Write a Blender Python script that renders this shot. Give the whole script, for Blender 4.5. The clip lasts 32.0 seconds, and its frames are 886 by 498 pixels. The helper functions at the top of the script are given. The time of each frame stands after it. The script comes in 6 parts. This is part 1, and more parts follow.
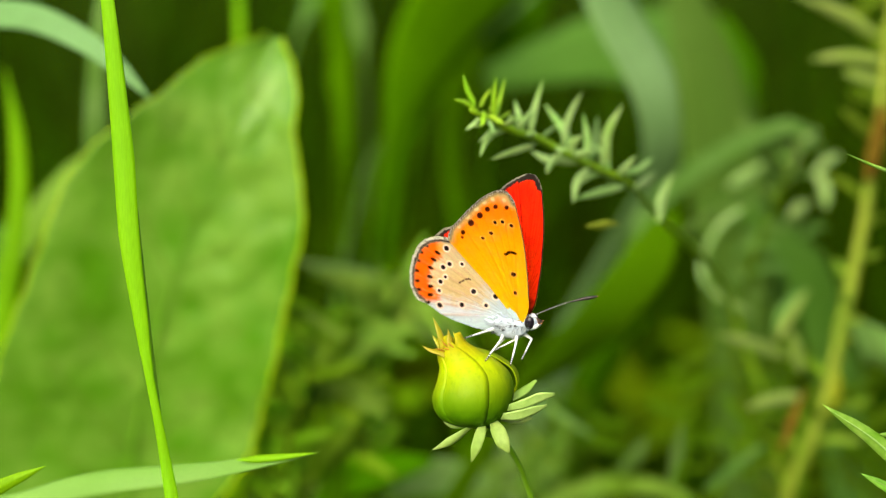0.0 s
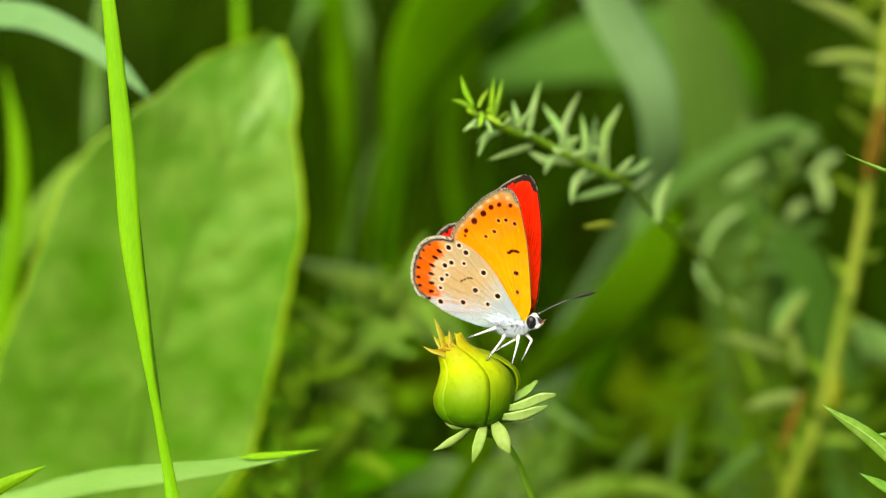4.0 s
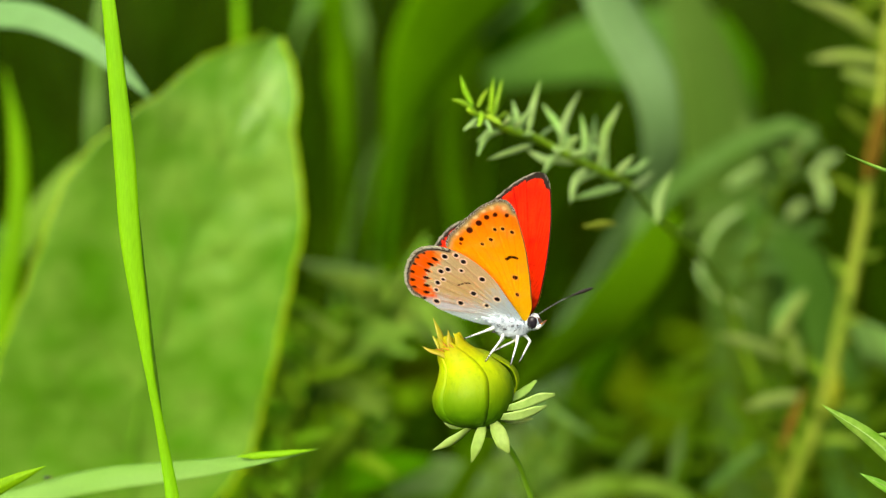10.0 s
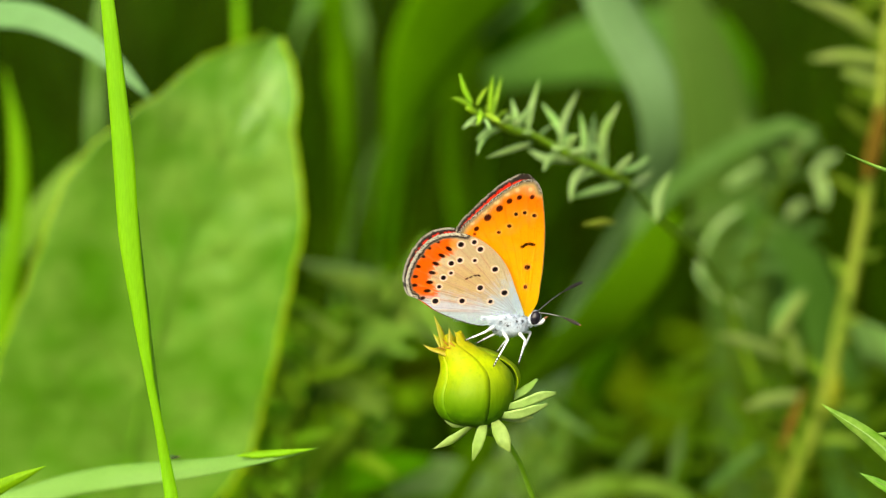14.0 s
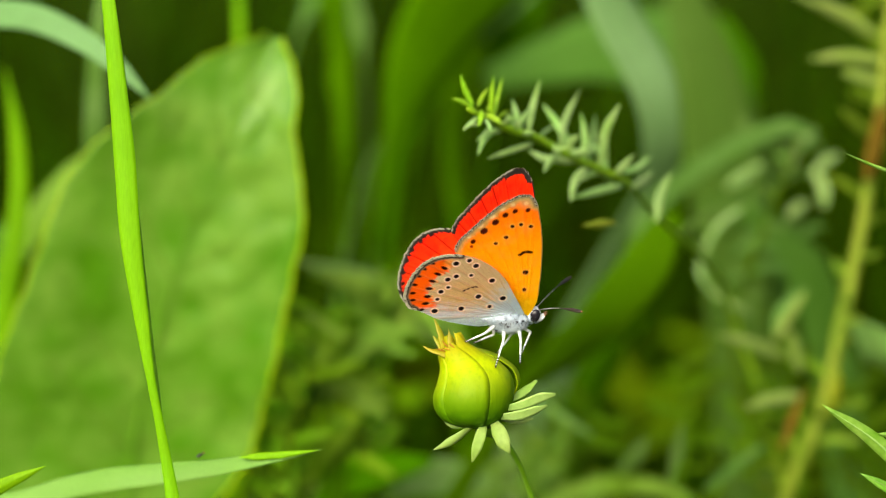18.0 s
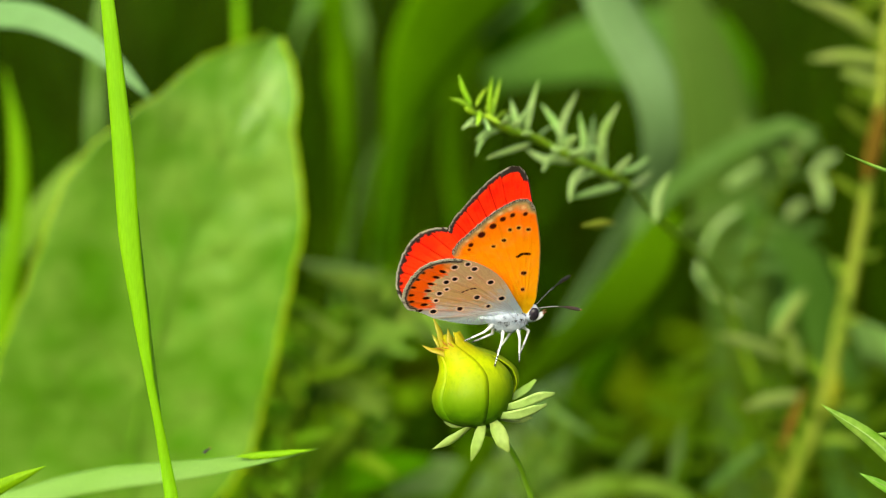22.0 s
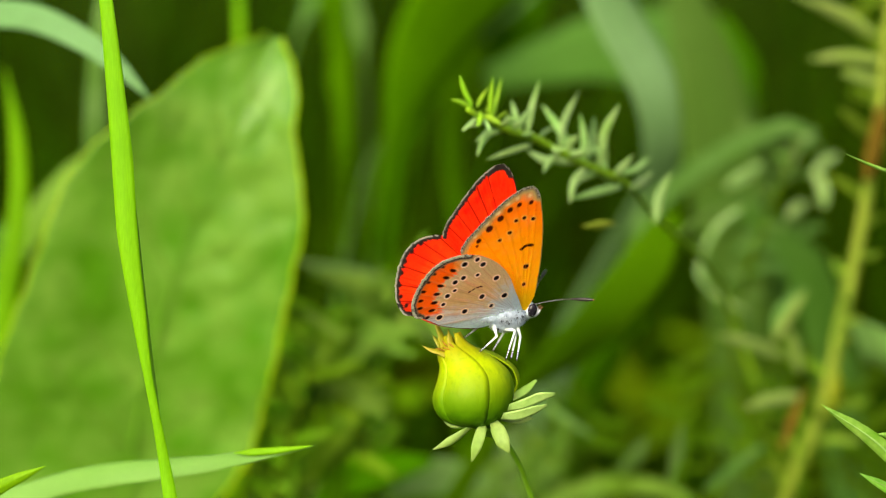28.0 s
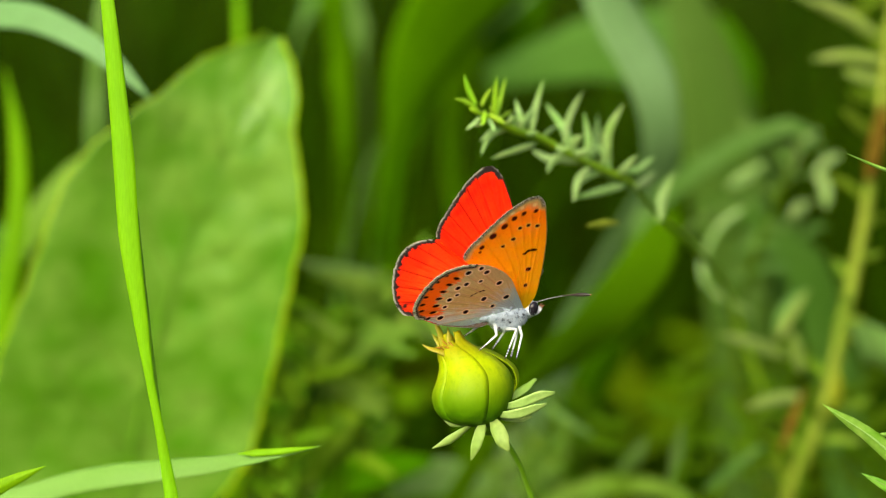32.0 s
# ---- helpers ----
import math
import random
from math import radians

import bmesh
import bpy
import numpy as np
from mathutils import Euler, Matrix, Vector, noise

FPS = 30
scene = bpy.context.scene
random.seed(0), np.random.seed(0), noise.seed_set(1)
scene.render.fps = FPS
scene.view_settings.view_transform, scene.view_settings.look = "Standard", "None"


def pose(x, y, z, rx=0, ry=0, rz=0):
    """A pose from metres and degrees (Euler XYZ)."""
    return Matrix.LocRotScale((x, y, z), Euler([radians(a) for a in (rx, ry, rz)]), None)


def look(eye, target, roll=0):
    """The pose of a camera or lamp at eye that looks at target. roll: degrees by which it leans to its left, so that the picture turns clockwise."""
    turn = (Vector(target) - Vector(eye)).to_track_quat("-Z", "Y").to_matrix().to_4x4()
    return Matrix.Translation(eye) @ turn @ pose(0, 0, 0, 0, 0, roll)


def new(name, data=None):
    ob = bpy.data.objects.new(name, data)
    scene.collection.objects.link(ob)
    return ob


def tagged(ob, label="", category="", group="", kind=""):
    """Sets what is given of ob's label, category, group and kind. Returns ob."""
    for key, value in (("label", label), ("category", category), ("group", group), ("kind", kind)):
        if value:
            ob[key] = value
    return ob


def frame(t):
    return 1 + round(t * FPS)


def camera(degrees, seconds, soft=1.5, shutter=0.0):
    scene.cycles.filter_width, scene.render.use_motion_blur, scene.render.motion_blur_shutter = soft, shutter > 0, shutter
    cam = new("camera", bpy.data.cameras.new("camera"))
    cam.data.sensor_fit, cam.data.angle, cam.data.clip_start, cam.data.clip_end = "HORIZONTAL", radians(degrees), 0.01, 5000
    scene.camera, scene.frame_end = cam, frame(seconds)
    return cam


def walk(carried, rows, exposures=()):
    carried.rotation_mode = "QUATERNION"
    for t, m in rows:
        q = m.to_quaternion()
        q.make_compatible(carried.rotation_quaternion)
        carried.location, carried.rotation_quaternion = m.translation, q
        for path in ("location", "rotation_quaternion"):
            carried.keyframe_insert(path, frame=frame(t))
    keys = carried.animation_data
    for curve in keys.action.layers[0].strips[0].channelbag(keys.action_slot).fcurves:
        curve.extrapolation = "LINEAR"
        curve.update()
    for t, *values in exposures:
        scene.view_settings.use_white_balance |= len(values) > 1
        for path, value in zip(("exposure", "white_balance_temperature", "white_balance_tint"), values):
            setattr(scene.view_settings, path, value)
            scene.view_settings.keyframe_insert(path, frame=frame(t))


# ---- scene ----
MM = 0.001          # the meadow is laid out in millimetres
EYE = 450.0         # height of the line of sight over the ground

# ---- camera: stands still, close to the flower bud ----
cam = camera(20.0, 32.0, soft=0.95)
cam.data.dof.use_dof = True
cam.data.dof.focus_distance = 0.3497
cam.data.dof.aperture_fstop = 12.0
STAND = look((0.0, -0.3557, EYE * MM), (0.0, 0.0, EYE * MM))
walk(cam, [(0.0, STAND), (32.0, STAND)])

# ---- light: bright hazy sky and a sun veiled by bright cloud, behind the camera's left shoulder ----
SUN_ELEVATION, SUN_TURN = radians(25), radians(-156)
sky_world = bpy.data.worlds.new("meadow_sky")
scene.world = sky_world
sky_world.use_nodes = True
sky_node = sky_world.node_tree.nodes.new("ShaderNodeTexSky")
sky_node.sky_type = "NISHITA"
sky_node.sun_disc = False
sky_node.sun_elevation = SUN_ELEVATION
sky_node.sun_rotation = SUN_TURN
sky_node.dust_density = 6.0
sky_back = sky_world.node_tree.nodes["Background"]
sky_back.inputs[1].default_value = 0.135
sky_world.node_tree.links.new(sky_node.outputs[0], sky_back.inputs[0])

sun_data = bpy.data.lights.new("sun", "SUN")
sun_data.energy = 4.3
sun_data.angle = radians(60)
sun_data.color = (1.0, 0.99, 0.84)
sun = new("sun", sun_data)
sun_way = Vector((math.sin(SUN_TURN) * math.cos(SUN_ELEVATION), math.cos(SUN_TURN) * math.cos(SUN_ELEVATION), math.sin(SUN_ELEVATION)))
sun.matrix_world = look(sun_way * 20, (0, 0, 0))
scene.view_settings.exposure = 0.53


# ---- materials ----
def rgb(r, g, b):
    """Linear colour from everyday 0 to 255 values."""
    return tuple(((c / 255 + 0.055) / 1.055) ** 2.4 if c > 10 else c / 255 / 12.92 for c in (r, g, b)) + (1.0,)


def ink(name):
    """An empty node material: its nodes, links and output."""
    m = bpy.data.materials.new(name)
    m.use_nodes = True
    m.node_tree.nodes.clear()
    return m, m.node_tree.nodes, m.node_tree.links, m.node_tree.nodes.new("ShaderNodeOutputMaterial")


def noise_node(nodes, links, scale, detail, coords, stretch=None):
    n = nodes.new("ShaderNodeTexNoise")
    n.inputs["Scale"].default_value = scale
    n.inputs["Detail"].default_value = detail
    if stretch:
        mp = nodes.new("ShaderNodeMapping")
        mp.inputs["Scale"].default_value = stretch
        links.new(coords, mp.inputs["Vector"])
        coords = mp.outputs[0]
    links.new(coords, n.inputs["Vector"])
    return n.outputs["Fac"]


def mix_colour(nodes, links, fac, a, b, mode="MIX"):
    n = nodes.new("ShaderNodeMix")
    n.data_type, n.blend_type = "RGBA", mode
    for sock, v in ((n.inputs[0], fac), (n.inputs[6], a), (n.inputs[7], b)):
        if isinstance(v, (int, float, tuple)):
            sock.default_value = v
        else:
            links.new(v, sock)
    return n.outputs[2]


def spread(nodes, links, fac, low, high):
    n = nodes.new("ShaderNodeMapRange")
    n.inputs["From Min"].default_value = low
    n.inputs["From Max"].default_value = high
    links.new(fac, n.inputs["Value"])
    return n.outputs[0]


def leaf_stuff(name, dark, light, see_through=0.35, gloss=0.45, grain=900.0, patch=90.0, stretch=None, vary="object", bump=0.25, fleck=None, waxy=0.5):
    """Living plant tissue: two greens mixed at two scales, gloss, fine relief, light coming through."""
    m, nodes, links, out = ink(name)
    coords = nodes.new("ShaderNodeTexCoord").outputs["Object"]
    fine = noise_node(nodes, links, grain, 3, coords, stretch)
    wide = noise_node(nodes, links, patch, 2, coords)
    colour = mix_colour(nodes, links, spread(nodes, links, wide, 0.3, 0.7), dark, light)
    colour = mix_colour(nodes, links, spread(nodes, links, fine, 0.3, 1.5), colour, tuple(c * 0.6 for c in dark[:3]) + (1.0,))
    if vary == "object":
        pick = nodes.new("ShaderNodeObjectInfo").outputs["Random"]
    else:
        pick = nodes.new("ShaderNodeNewGeometry").outputs["Random Per Island"]
    hsv = nodes.new("ShaderNodeHueSaturation")
    hsv.inputs["Hue"].default_value = 0.5
    vr = nodes.new("ShaderNodeMapRange")
    vr.inputs["To Min"].default_value, vr.inputs["To Max"].default_value = (0.85, 1.15) if vary == "object" else (0.3, 1.7)
    links.new(pick, vr.inputs["Value"])
    links.new(vr.outputs[0], hsv.inputs["Value"])
    hr = nodes.new("ShaderNodeMapRange")
    hr.inputs["To Min"].default_value, hr.inputs["To Max"].default_value = (0.49, 0.51) if vary == "object" else (0.47, 0.525)
    links.new(pick, hr.inputs["Value"])
    links.new(hr.outputs[0], hsv.inputs["Hue"])
    links.new(colour, hsv.inputs["Color"])
    colour = hsv.outputs[0]
    if fleck:
        spot = noise_node(nodes, links, patch * 4, 2, coords)
        colour = mix_colour(nodes, links, spread(nodes, links, spot, 0.66, 0.72), colour, fleck)
    skin = nodes.new("ShaderNodeBsdfPrincipled")
    skin.inputs["Roughness"].default_value = gloss
    skin.inputs["Specular IOR Level"].default_value = waxy
    links.new(colour, skin.inputs["Base Color"])
    bp = nodes.new("ShaderNodeBump")
    bp.inputs["Strength"].default_value = bump
    bp.inputs["Distance"].default_value = 0.0002
    links.new(fine, bp.inputs["Height"])
    links.new(bp.outputs[0], skin.inputs["Normal"])
    glow = nodes.new("ShaderNodeBsdfTranslucent")
    warm = mix_colour(nodes, links, 1.0, colour, (1.25, 1.15, 0.35, 1.0), "MULTIPLY")
    links.new(warm, glow.inputs["Color"])
    both = nodes.new("ShaderNodeMixShader")
    both.inputs[0].default_value = see_through
    links.new(skin.outputs[0], both.inputs[1])
    links.new(glow.outputs[0], both.inputs[2])
    links.new(both.outputs[0], out.inputs[0])
    return m


def bud_stuff():
    """Smooth sepal skin, green at the foot and ripening to yellow towards the neck; shade at the foot is painted in."""
    m, nodes, links, out = ink("bud_skin")
    coords = nodes.new("ShaderNodeTexCoord").outputs["Object"]
    ripe_shade = nodes.new("ShaderNodeAttribute")
    ripe_shade.attribute_name = "ripe_shade"
    fine = noise_node(nodes, links, 1400, 3, coords)
    wide = noise_node(nodes, links, 260, 2, coords)
    # Foot green is darkened further: the bud's lower shade is part of this colour.
    green = mix_colour(nodes, links, spread(nodes, links, wide, 0.35, 0.65), (0.032, 0.11, 0.0003, 1), (0.062, 0.165, 0.0005, 1))
    colour = mix_colour(nodes, links, spread(nodes, links, ripe_shade.outputs["Fac"], 0.0, 0.62), green, (0.29, 0.375, 0.0003, 1))
    colour = mix_colour(nodes, links, spread(nodes, links, ripe_shade.outputs["Fac"], 0.72, 1.0), colour, (0.26, 0.235, 0.001, 1))
    blotch = noise_node(nodes, links, 170, 2, coords)
    colour = mix_colour(nodes, links, spread(nodes, links, blotch, 0.5, 0.95), colour, (0.075, 0.19, 0.0005, 1))
    colour = mix_colour(nodes, links, spread(nodes, links, fine, 0.5, 1.2), colour, (0.08, 0.18, 0.001, 1))
    skin = nodes.new("ShaderNodeBsdfPrincipled")
    skin.inputs["Roughness"].default_value = 0.5
    skin.inputs["Specular IOR Level"].default_value = 0.08
    skin.inputs["Subsurface Weight"].default_value = 0.12
    skin.inputs["Subsurface Scale"].default_value = 0.002
    skin.inputs["Subsurface Radius"].default_value = (0.8, 1.0, 0.2)
    links.new(colour, skin.inputs["Base Color"])
    bp = nodes.new("ShaderNodeBump")
    bp.inputs["Strength"].default_value = 0.35
    bp.inputs["Distance"].default_value = 0.0006
    ridges = noise_node(nodes, links, 330, 3, coords, (1.6, 1.6, 0.5))
    links.new(ridges, bp.inputs["Height"])
    links.new(bp.outputs[0], skin.inputs["Normal"])
    links.new(skin.outputs[0], out.inputs[0])
    return m


def scale_stuff(name, see_through, gloss, dust=1500.0, amber_part=0.5):
    """Wing scales: the colours lie on the mesh, with a fine dusting and some light coming through."""
    m, nodes, links, out = ink(name)
    tint = nodes.new("ShaderNodeAttribute")
    tint.attribute_name = "scales"
    coords = nodes.new("ShaderNodeTexCoord").outputs["Object"]
    fine = noise_node(nodes, links, dust * 4, 2, coords)
    wide = noise_node(nodes, links, dust * 0.4, 2, coords)
    col = mix_colour(nodes, links, spread(nodes, links, fine, 0.5, 1.6), tint.outputs["Color"], (0.03, 0.02, 0.01, 1.0))
    pale = mix_colour(nodes, links, spread(nodes, links, wide, 0.5, 12.0) if dust > 1000 else 0.0, col, (0.9, 0.85, 0.75, 1.0))
    skin = nodes.new("ShaderNodeBsdfPrincipled")
    skin.inputs["Roughness"].default_value = gloss
    skin.inputs["Specular IOR Level"].default_value = 0.04
    links.new(pale, skin.inputs["Base Color"])
    bp = nodes.new("ShaderNodeBump")
    bp.inputs["Strength"].default_value = 0.105
    bp.inputs["Distance"].default_value = 0.00005
    links.new(fine, bp.inputs["Height"])
    links.new(bp.outputs[0], skin.inputs["Normal"])
    glow = nodes.new("ShaderNodeBsdfTranslucent")
    parts_ = nodes.new("ShaderNodeSeparateColor")
    links.new(col, parts_.inputs[0])
    thin = nodes.new("ShaderNodeMath")
    thin.operation, thin.use_clamp = "MULTIPLY_ADD", True
    thin.inputs[1].default_value = -2.2
    links.new(parts_.outputs[2], thin.inputs[0])
    links.new(parts_.outputs[0], thin.inputs[2])
    half = nodes.new("ShaderNodeMath")
    half.operation = "MULTIPLY"
    half.inputs[1].default_value = amber_part
    links.new(thin.outputs[0], half.inputs[0])
    deep = mix_colour(nodes, links, 1.0, col, (1.2, 1.38, 0.6, 1.0), "MULTIPLY")
    amber = mix_colour(nodes, links, half.outputs[0], deep, (1.0, 0.88, 0.22, 1.0))
    links.new(amber, glow.inputs["Color"])
    both = nodes.new("ShaderNodeMixShader")
    both.inputs[0].default_value = see_through
    links.new(skin.outputs[0], both.inputs[1])
    links.new(glow.outputs[0], both.inputs[2])
    links.new(both.outputs[0], out.inputs[0])
    return m


def plain_stuff(name, a, b, gloss=0.6, scale=600.0, bump=0.2, waxy=0.4, stretch=None):
    m, nodes, links, out = ink(name)
    coords = nodes.new("ShaderNodeTexCoord").outputs["Object"]
    fac = noise_node(nodes, links, scale, 4, coords, stretch)
    skin = nodes.new("ShaderNodeBsdfPrincipled")
    skin.inputs["Roughness"].default_value = gloss
    skin.inputs["Specular IOR Level"].default_value = waxy
    links.new(mix_colour(nodes, links, spread(nodes, links, fac, 0.3, 0.7), a, b), skin.inputs["Base Color"])
    bp = nodes.new("ShaderNodeBump")
    bp.inputs["Strength"].default_value = bump
    bp.inputs["Distance"].default_value = 0.0002
    links.new(fac, bp.inputs["Height"])
    links.new(bp.outputs[0], skin.inputs["Normal"])
    links.new(skin.outputs[0], out.inputs[0])
    return m


def soil_stuff():
    m, nodes, links, out = ink("meadow_soil")
    coords = nodes.new("ShaderNodeTexCoord").outputs["Object"]
    wide = noise_node(nodes, links, 6.0, 4, coords)
    fine = noise_node(nodes, links, 90.0, 5, coords)
    # Soil tones near black: the deep shade under the plants is coloured in.
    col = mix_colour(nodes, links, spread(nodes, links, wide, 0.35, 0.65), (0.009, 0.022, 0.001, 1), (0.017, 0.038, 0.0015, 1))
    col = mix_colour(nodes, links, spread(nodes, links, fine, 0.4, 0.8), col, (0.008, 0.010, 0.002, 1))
    skin = nodes.new("ShaderNodeBsdfPrincipled")
    skin.inputs["Roughness"].default_value = 0.95
    skin.inputs["Specular IOR Level"].default_value = 0.0
    links.new(col, skin.inputs["Base Color"])
    bp = nodes.new("ShaderNodeBump")
    bp.inputs["Strength"].default_value = 0.6
    bp.inputs["Distance"].default_value = 0.01
    links.new(fine, bp.inputs["Height"])
    links.new(bp.outputs[0], skin.inputs["Normal"])
    links.new(skin.outputs[0], out.inputs[0])
    return m


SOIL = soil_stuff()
BLADE = leaf_stuff("fresh_grass", (0.18, 0.43, 0.001, 1), (0.25, 0.53, 0.002, 1), 0.45, 0.55, 1500, 60, (6, 6, 0.4), "object", 0.2, None, 0.12)
BLADE_PALE = leaf_stuff("pale_grass", (0.14, 0.32, 0.035, 1), (0.21, 0.40, 0.075, 1), 0.35, 0.5, 1500, 60, (0.6, 6, 6), "object", 0.2, None, 0.2)
# Far grass is near black: deep shade between stems is put into its colour.
BLADE_SHADED = leaf_stuff("shaded_tall_grass", (0.011, 0.029, 0.0002, 1), (0.030, 0.067, 0.0004, 1), 0.45, 0.8, 500, 40, None, "island", 0.2, None, 0.0)
WEED_FAR = leaf_stuff("weed_leaves", (0.060, 0.130, 0.0008, 1), (0.135, 0.225, 0.003, 1), 0.4, 0.8, 500, 40, None, "island", 0.2, None, 0.0)
# Paler blotches paint patchy sky sheen into the leaf's own two greens.
DOCK = leaf_stuff("dock_leaf_skin", (0.085, 0.23, 0.001, 1), (0.185, 0.335, 0.035, 1), 0.34, 0.45, 1200, 115, None, "object", 0.3, None, 0.4)
DOCK_RIB = leaf_stuff("dock_rib", (0.10, 0.25, 0.006, 1), (0.15, 0.30, 0.02, 1), 0.25, 0.5, 900, 90, None, "object", 0.2, None, 0.2)
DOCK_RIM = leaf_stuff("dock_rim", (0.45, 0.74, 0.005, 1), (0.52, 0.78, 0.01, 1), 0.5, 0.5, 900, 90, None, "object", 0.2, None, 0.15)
ARCH = leaf_stuff("arching_leaf", (0.13, 0.285, 0.08, 1), (0.19, 0.36, 0.14, 1), 0.35, 0.5, 700, 30, None, "object", 0.2, None, 0.2)
ARCH_PALE = leaf_stuff("pale_blurred_leaf", (0.175, 0.325, 0.06, 1), (0.25, 0.41, 0.12, 1), 0.35, 0.5, 700, 30, None, "object", 0.2, None, 0.2)
ARCH_GREEN = leaf_stuff("green_leaf", (0.070, 0.215, 0.0006, 1), (0.10, 0.275, 0.0008, 1), 0.5, 0.7, 700, 30, None, "object", 0.2, None, 0.0)
# Darkened copy of the green leaf above: shade is put into the colour.
ARCH_SHADE = leaf_stuff("shaded_green_leaf", (0.011, 0.034, 0.0003, 1), (0.021, 0.056, 0.0004, 1), 0.5, 0.7, 700, 30, None, "object", 0.2, None, 0.0)
ARCH_MID = leaf_stuff("soft_green_leaf", (0.072, 0.172, 0.016, 1), (0.105, 0.215, 0.034, 1), 0.45, 0.6, 700, 30, None, "object", 0.2, None, 0.0)
ARCH_BRIGHT = leaf_stuff("bright_green_leaf", (0.060, 0.160, 0.0008, 1), (0.088, 0.205, 0.001, 1), 0.45, 0.6, 700, 30, None, "object", 0.2, None, 0.0)
SPRIG_LEAF = leaf_stuff("sprig_leaf", (0.22, 0.41, 0.08, 1), (0.37, 0.54, 0.20, 1), 0.35, 0.5, 1500, 200, None, "object", 0.2, None, 0.25)
SPRIG_TIP = leaf_stuff("sprig_tip_leaf", (0.25, 0.52, 0.008, 1), (0.38, 0.62, 0.03, 1), 0.35, 0.5, 1500, 200, None, "object", 0.2, None, 0.3)
SPRIG_STEM = leaf_stuff("sprig_stem", (0.20, 0.44, 0.005, 1), (0.28, 0.52, 0.008, 1), 0.15, 0.5, 1500, 200, None, "object", 0.2, None, 0.3)
SILVER_LEAF = leaf_stuff("silvery_leaf", (0.14, 0.29, 0.02, 1), (0.22, 0.38, 0.055, 1), 0.35, 0.6, 900, 150, None, "object", 0.2, None, 0.0)
GREY_LEAF = leaf_stuff("grey_green_leaf", (0.085, 0.185, 0.025, 1), (0.135, 0.25, 0.06, 1), 0.35, 0.6, 900, 150, None, "object", 0.2, None, 0.0)
LIME_LEAF = leaf_stuff("lime_leaf", (0.050, 0.12, 0.002, 1), (0.105, 0.195, 0.008, 1), 0.4, 0.6, 900, 150, None, "object", 0.2, None, 0.0)
YELLOW_LEAF = leaf_stuff("yellow_green_leaf", (0.16, 0.37, 0.004, 1), (0.27, 0.48, 0.03, 1), 0.4, 0.6, 900, 150, None, "object", 0.2, None, 0.0)
OLIVE_LEAF = leaf_stuff("olive_leaf", (0.12, 0.22, 0.008, 1), (0.21, 0.32, 0.035, 1), 0.35, 0.6, 900, 150, None, "object", 0.2, None, 0.0)
RED_STEM = plain_stuff("reddish_stem_skin", (0.12, 0.165, 0.003, 1), (0.135, 0.105, 0.003, 1), 0.7, 60, 0.2, 0.1)
OLIVE_STEM = plain_stuff("olive_stem_skin", (0.11, 0.175, 0.008, 1), (0.17, 0.205, 0.016, 1), 0.6, 60, 0.2, 0.15)
RED_LEAF = plain_stuff("withered_leaf_skin", (0.065, 0.045, 0.003, 1), (0.095, 0.05, 0.003, 1), 0.8, 90, 0.2, 0.05)
WEED_STEM = leaf_stuff("weed_stem", (0.05, 0.12, 0.002, 1), (0.09, 0.17, 0.005, 1), 0.1, 0.6, 900, 90, None, "object", 0.2, None, 0.0)
PALE_TUFT = leaf_stuff("pale_tuft_leaf", (0.24, 0.37, 0.06, 1), (0.36, 0.46, 0.12, 1), 0.35, 0.6, 900, 150, None, "object", 0.2, None, 0.12)
EDGE_LEAF = leaf_stuff("edge_leaf", (0.13, 0.34, 0.012, 1), (0.27, 0.48, 0.07, 1), 0.3, 0.5, 1500, 420, None, "object", 0.35, None, 0.25)
BUD_SKIN = bud_stuff()
BUD_NECK = leaf_stuff("bud_neck_skin", (0.30, 0.32, 0.002, 1), (0.42, 0.36, 0.003, 1), 0.25, 0.5, 1600, 260, (4, 4, 0.6), "object", 0.2, (0.22, 0.09, 0.006, 1))
WITHERED = plain_stuff("withered_tissue", (0.20, 0.085, 0.006, 1), (0.34, 0.19, 0.010, 1), 0.7, 1500, 0.3, 0.2)
BRACT = leaf_stuff("bract_skin", (0.22, 0.37, 0.055, 1), (0.36, 0.48, 0.14, 1), 0.25, 0.5, 1600, 160, None, "object", 0.3, None, 0.2)
STALK = leaf_stuff("stalk_skin", (0.12, 0.32, 0.006, 1), (0.18, 0.40, 0.01, 1), 0.1, 0.5, 900, 90, None, "object", 0.2, None, 0.3)
UNDER = scale_stuff("underwing_scales", 0.48, 0.8, 1500.0)
UPPER = scale_stuff("upperwing_scales", 0.36, 0.7, 900.0, 0.65)
FUR = plain_stuff("grey_white_fur", (0.30, 0.38, 0.47, 1), (0.64, 0.71, 0.78, 1), 0.85, 1800, 0.3, 0.1)
FUR_DARK = plain_stuff("dark_fur", (0.02, 0.02, 0.025, 1), (0.09, 0.09, 0.11, 1), 0.8, 2500, 0.3)
LEG = plain_stuff("white_leg_scales", (0.55, 0.58, 0.57, 1), (0.76, 0.78, 0.76, 1), 0.6, 2500, 0.2, 0.2)
DARK = plain_stuff("dark_chitin", (0.012, 0.010, 0.009, 1), (0.03, 0.022, 0.018, 1), 0.4, 2500, 0.1)
CLUB = plain_stuff("club_tip", (0.45, 0.14, 0.02, 1), (0.55, 0.22, 0.04, 1), 0.5, 2500, 0.1)
PALP = plain_stuff("brown_palp", (0.09, 0.035, 0.012, 1), (0.20, 0.08, 0.02, 1), 0.6, 2500, 0.2)
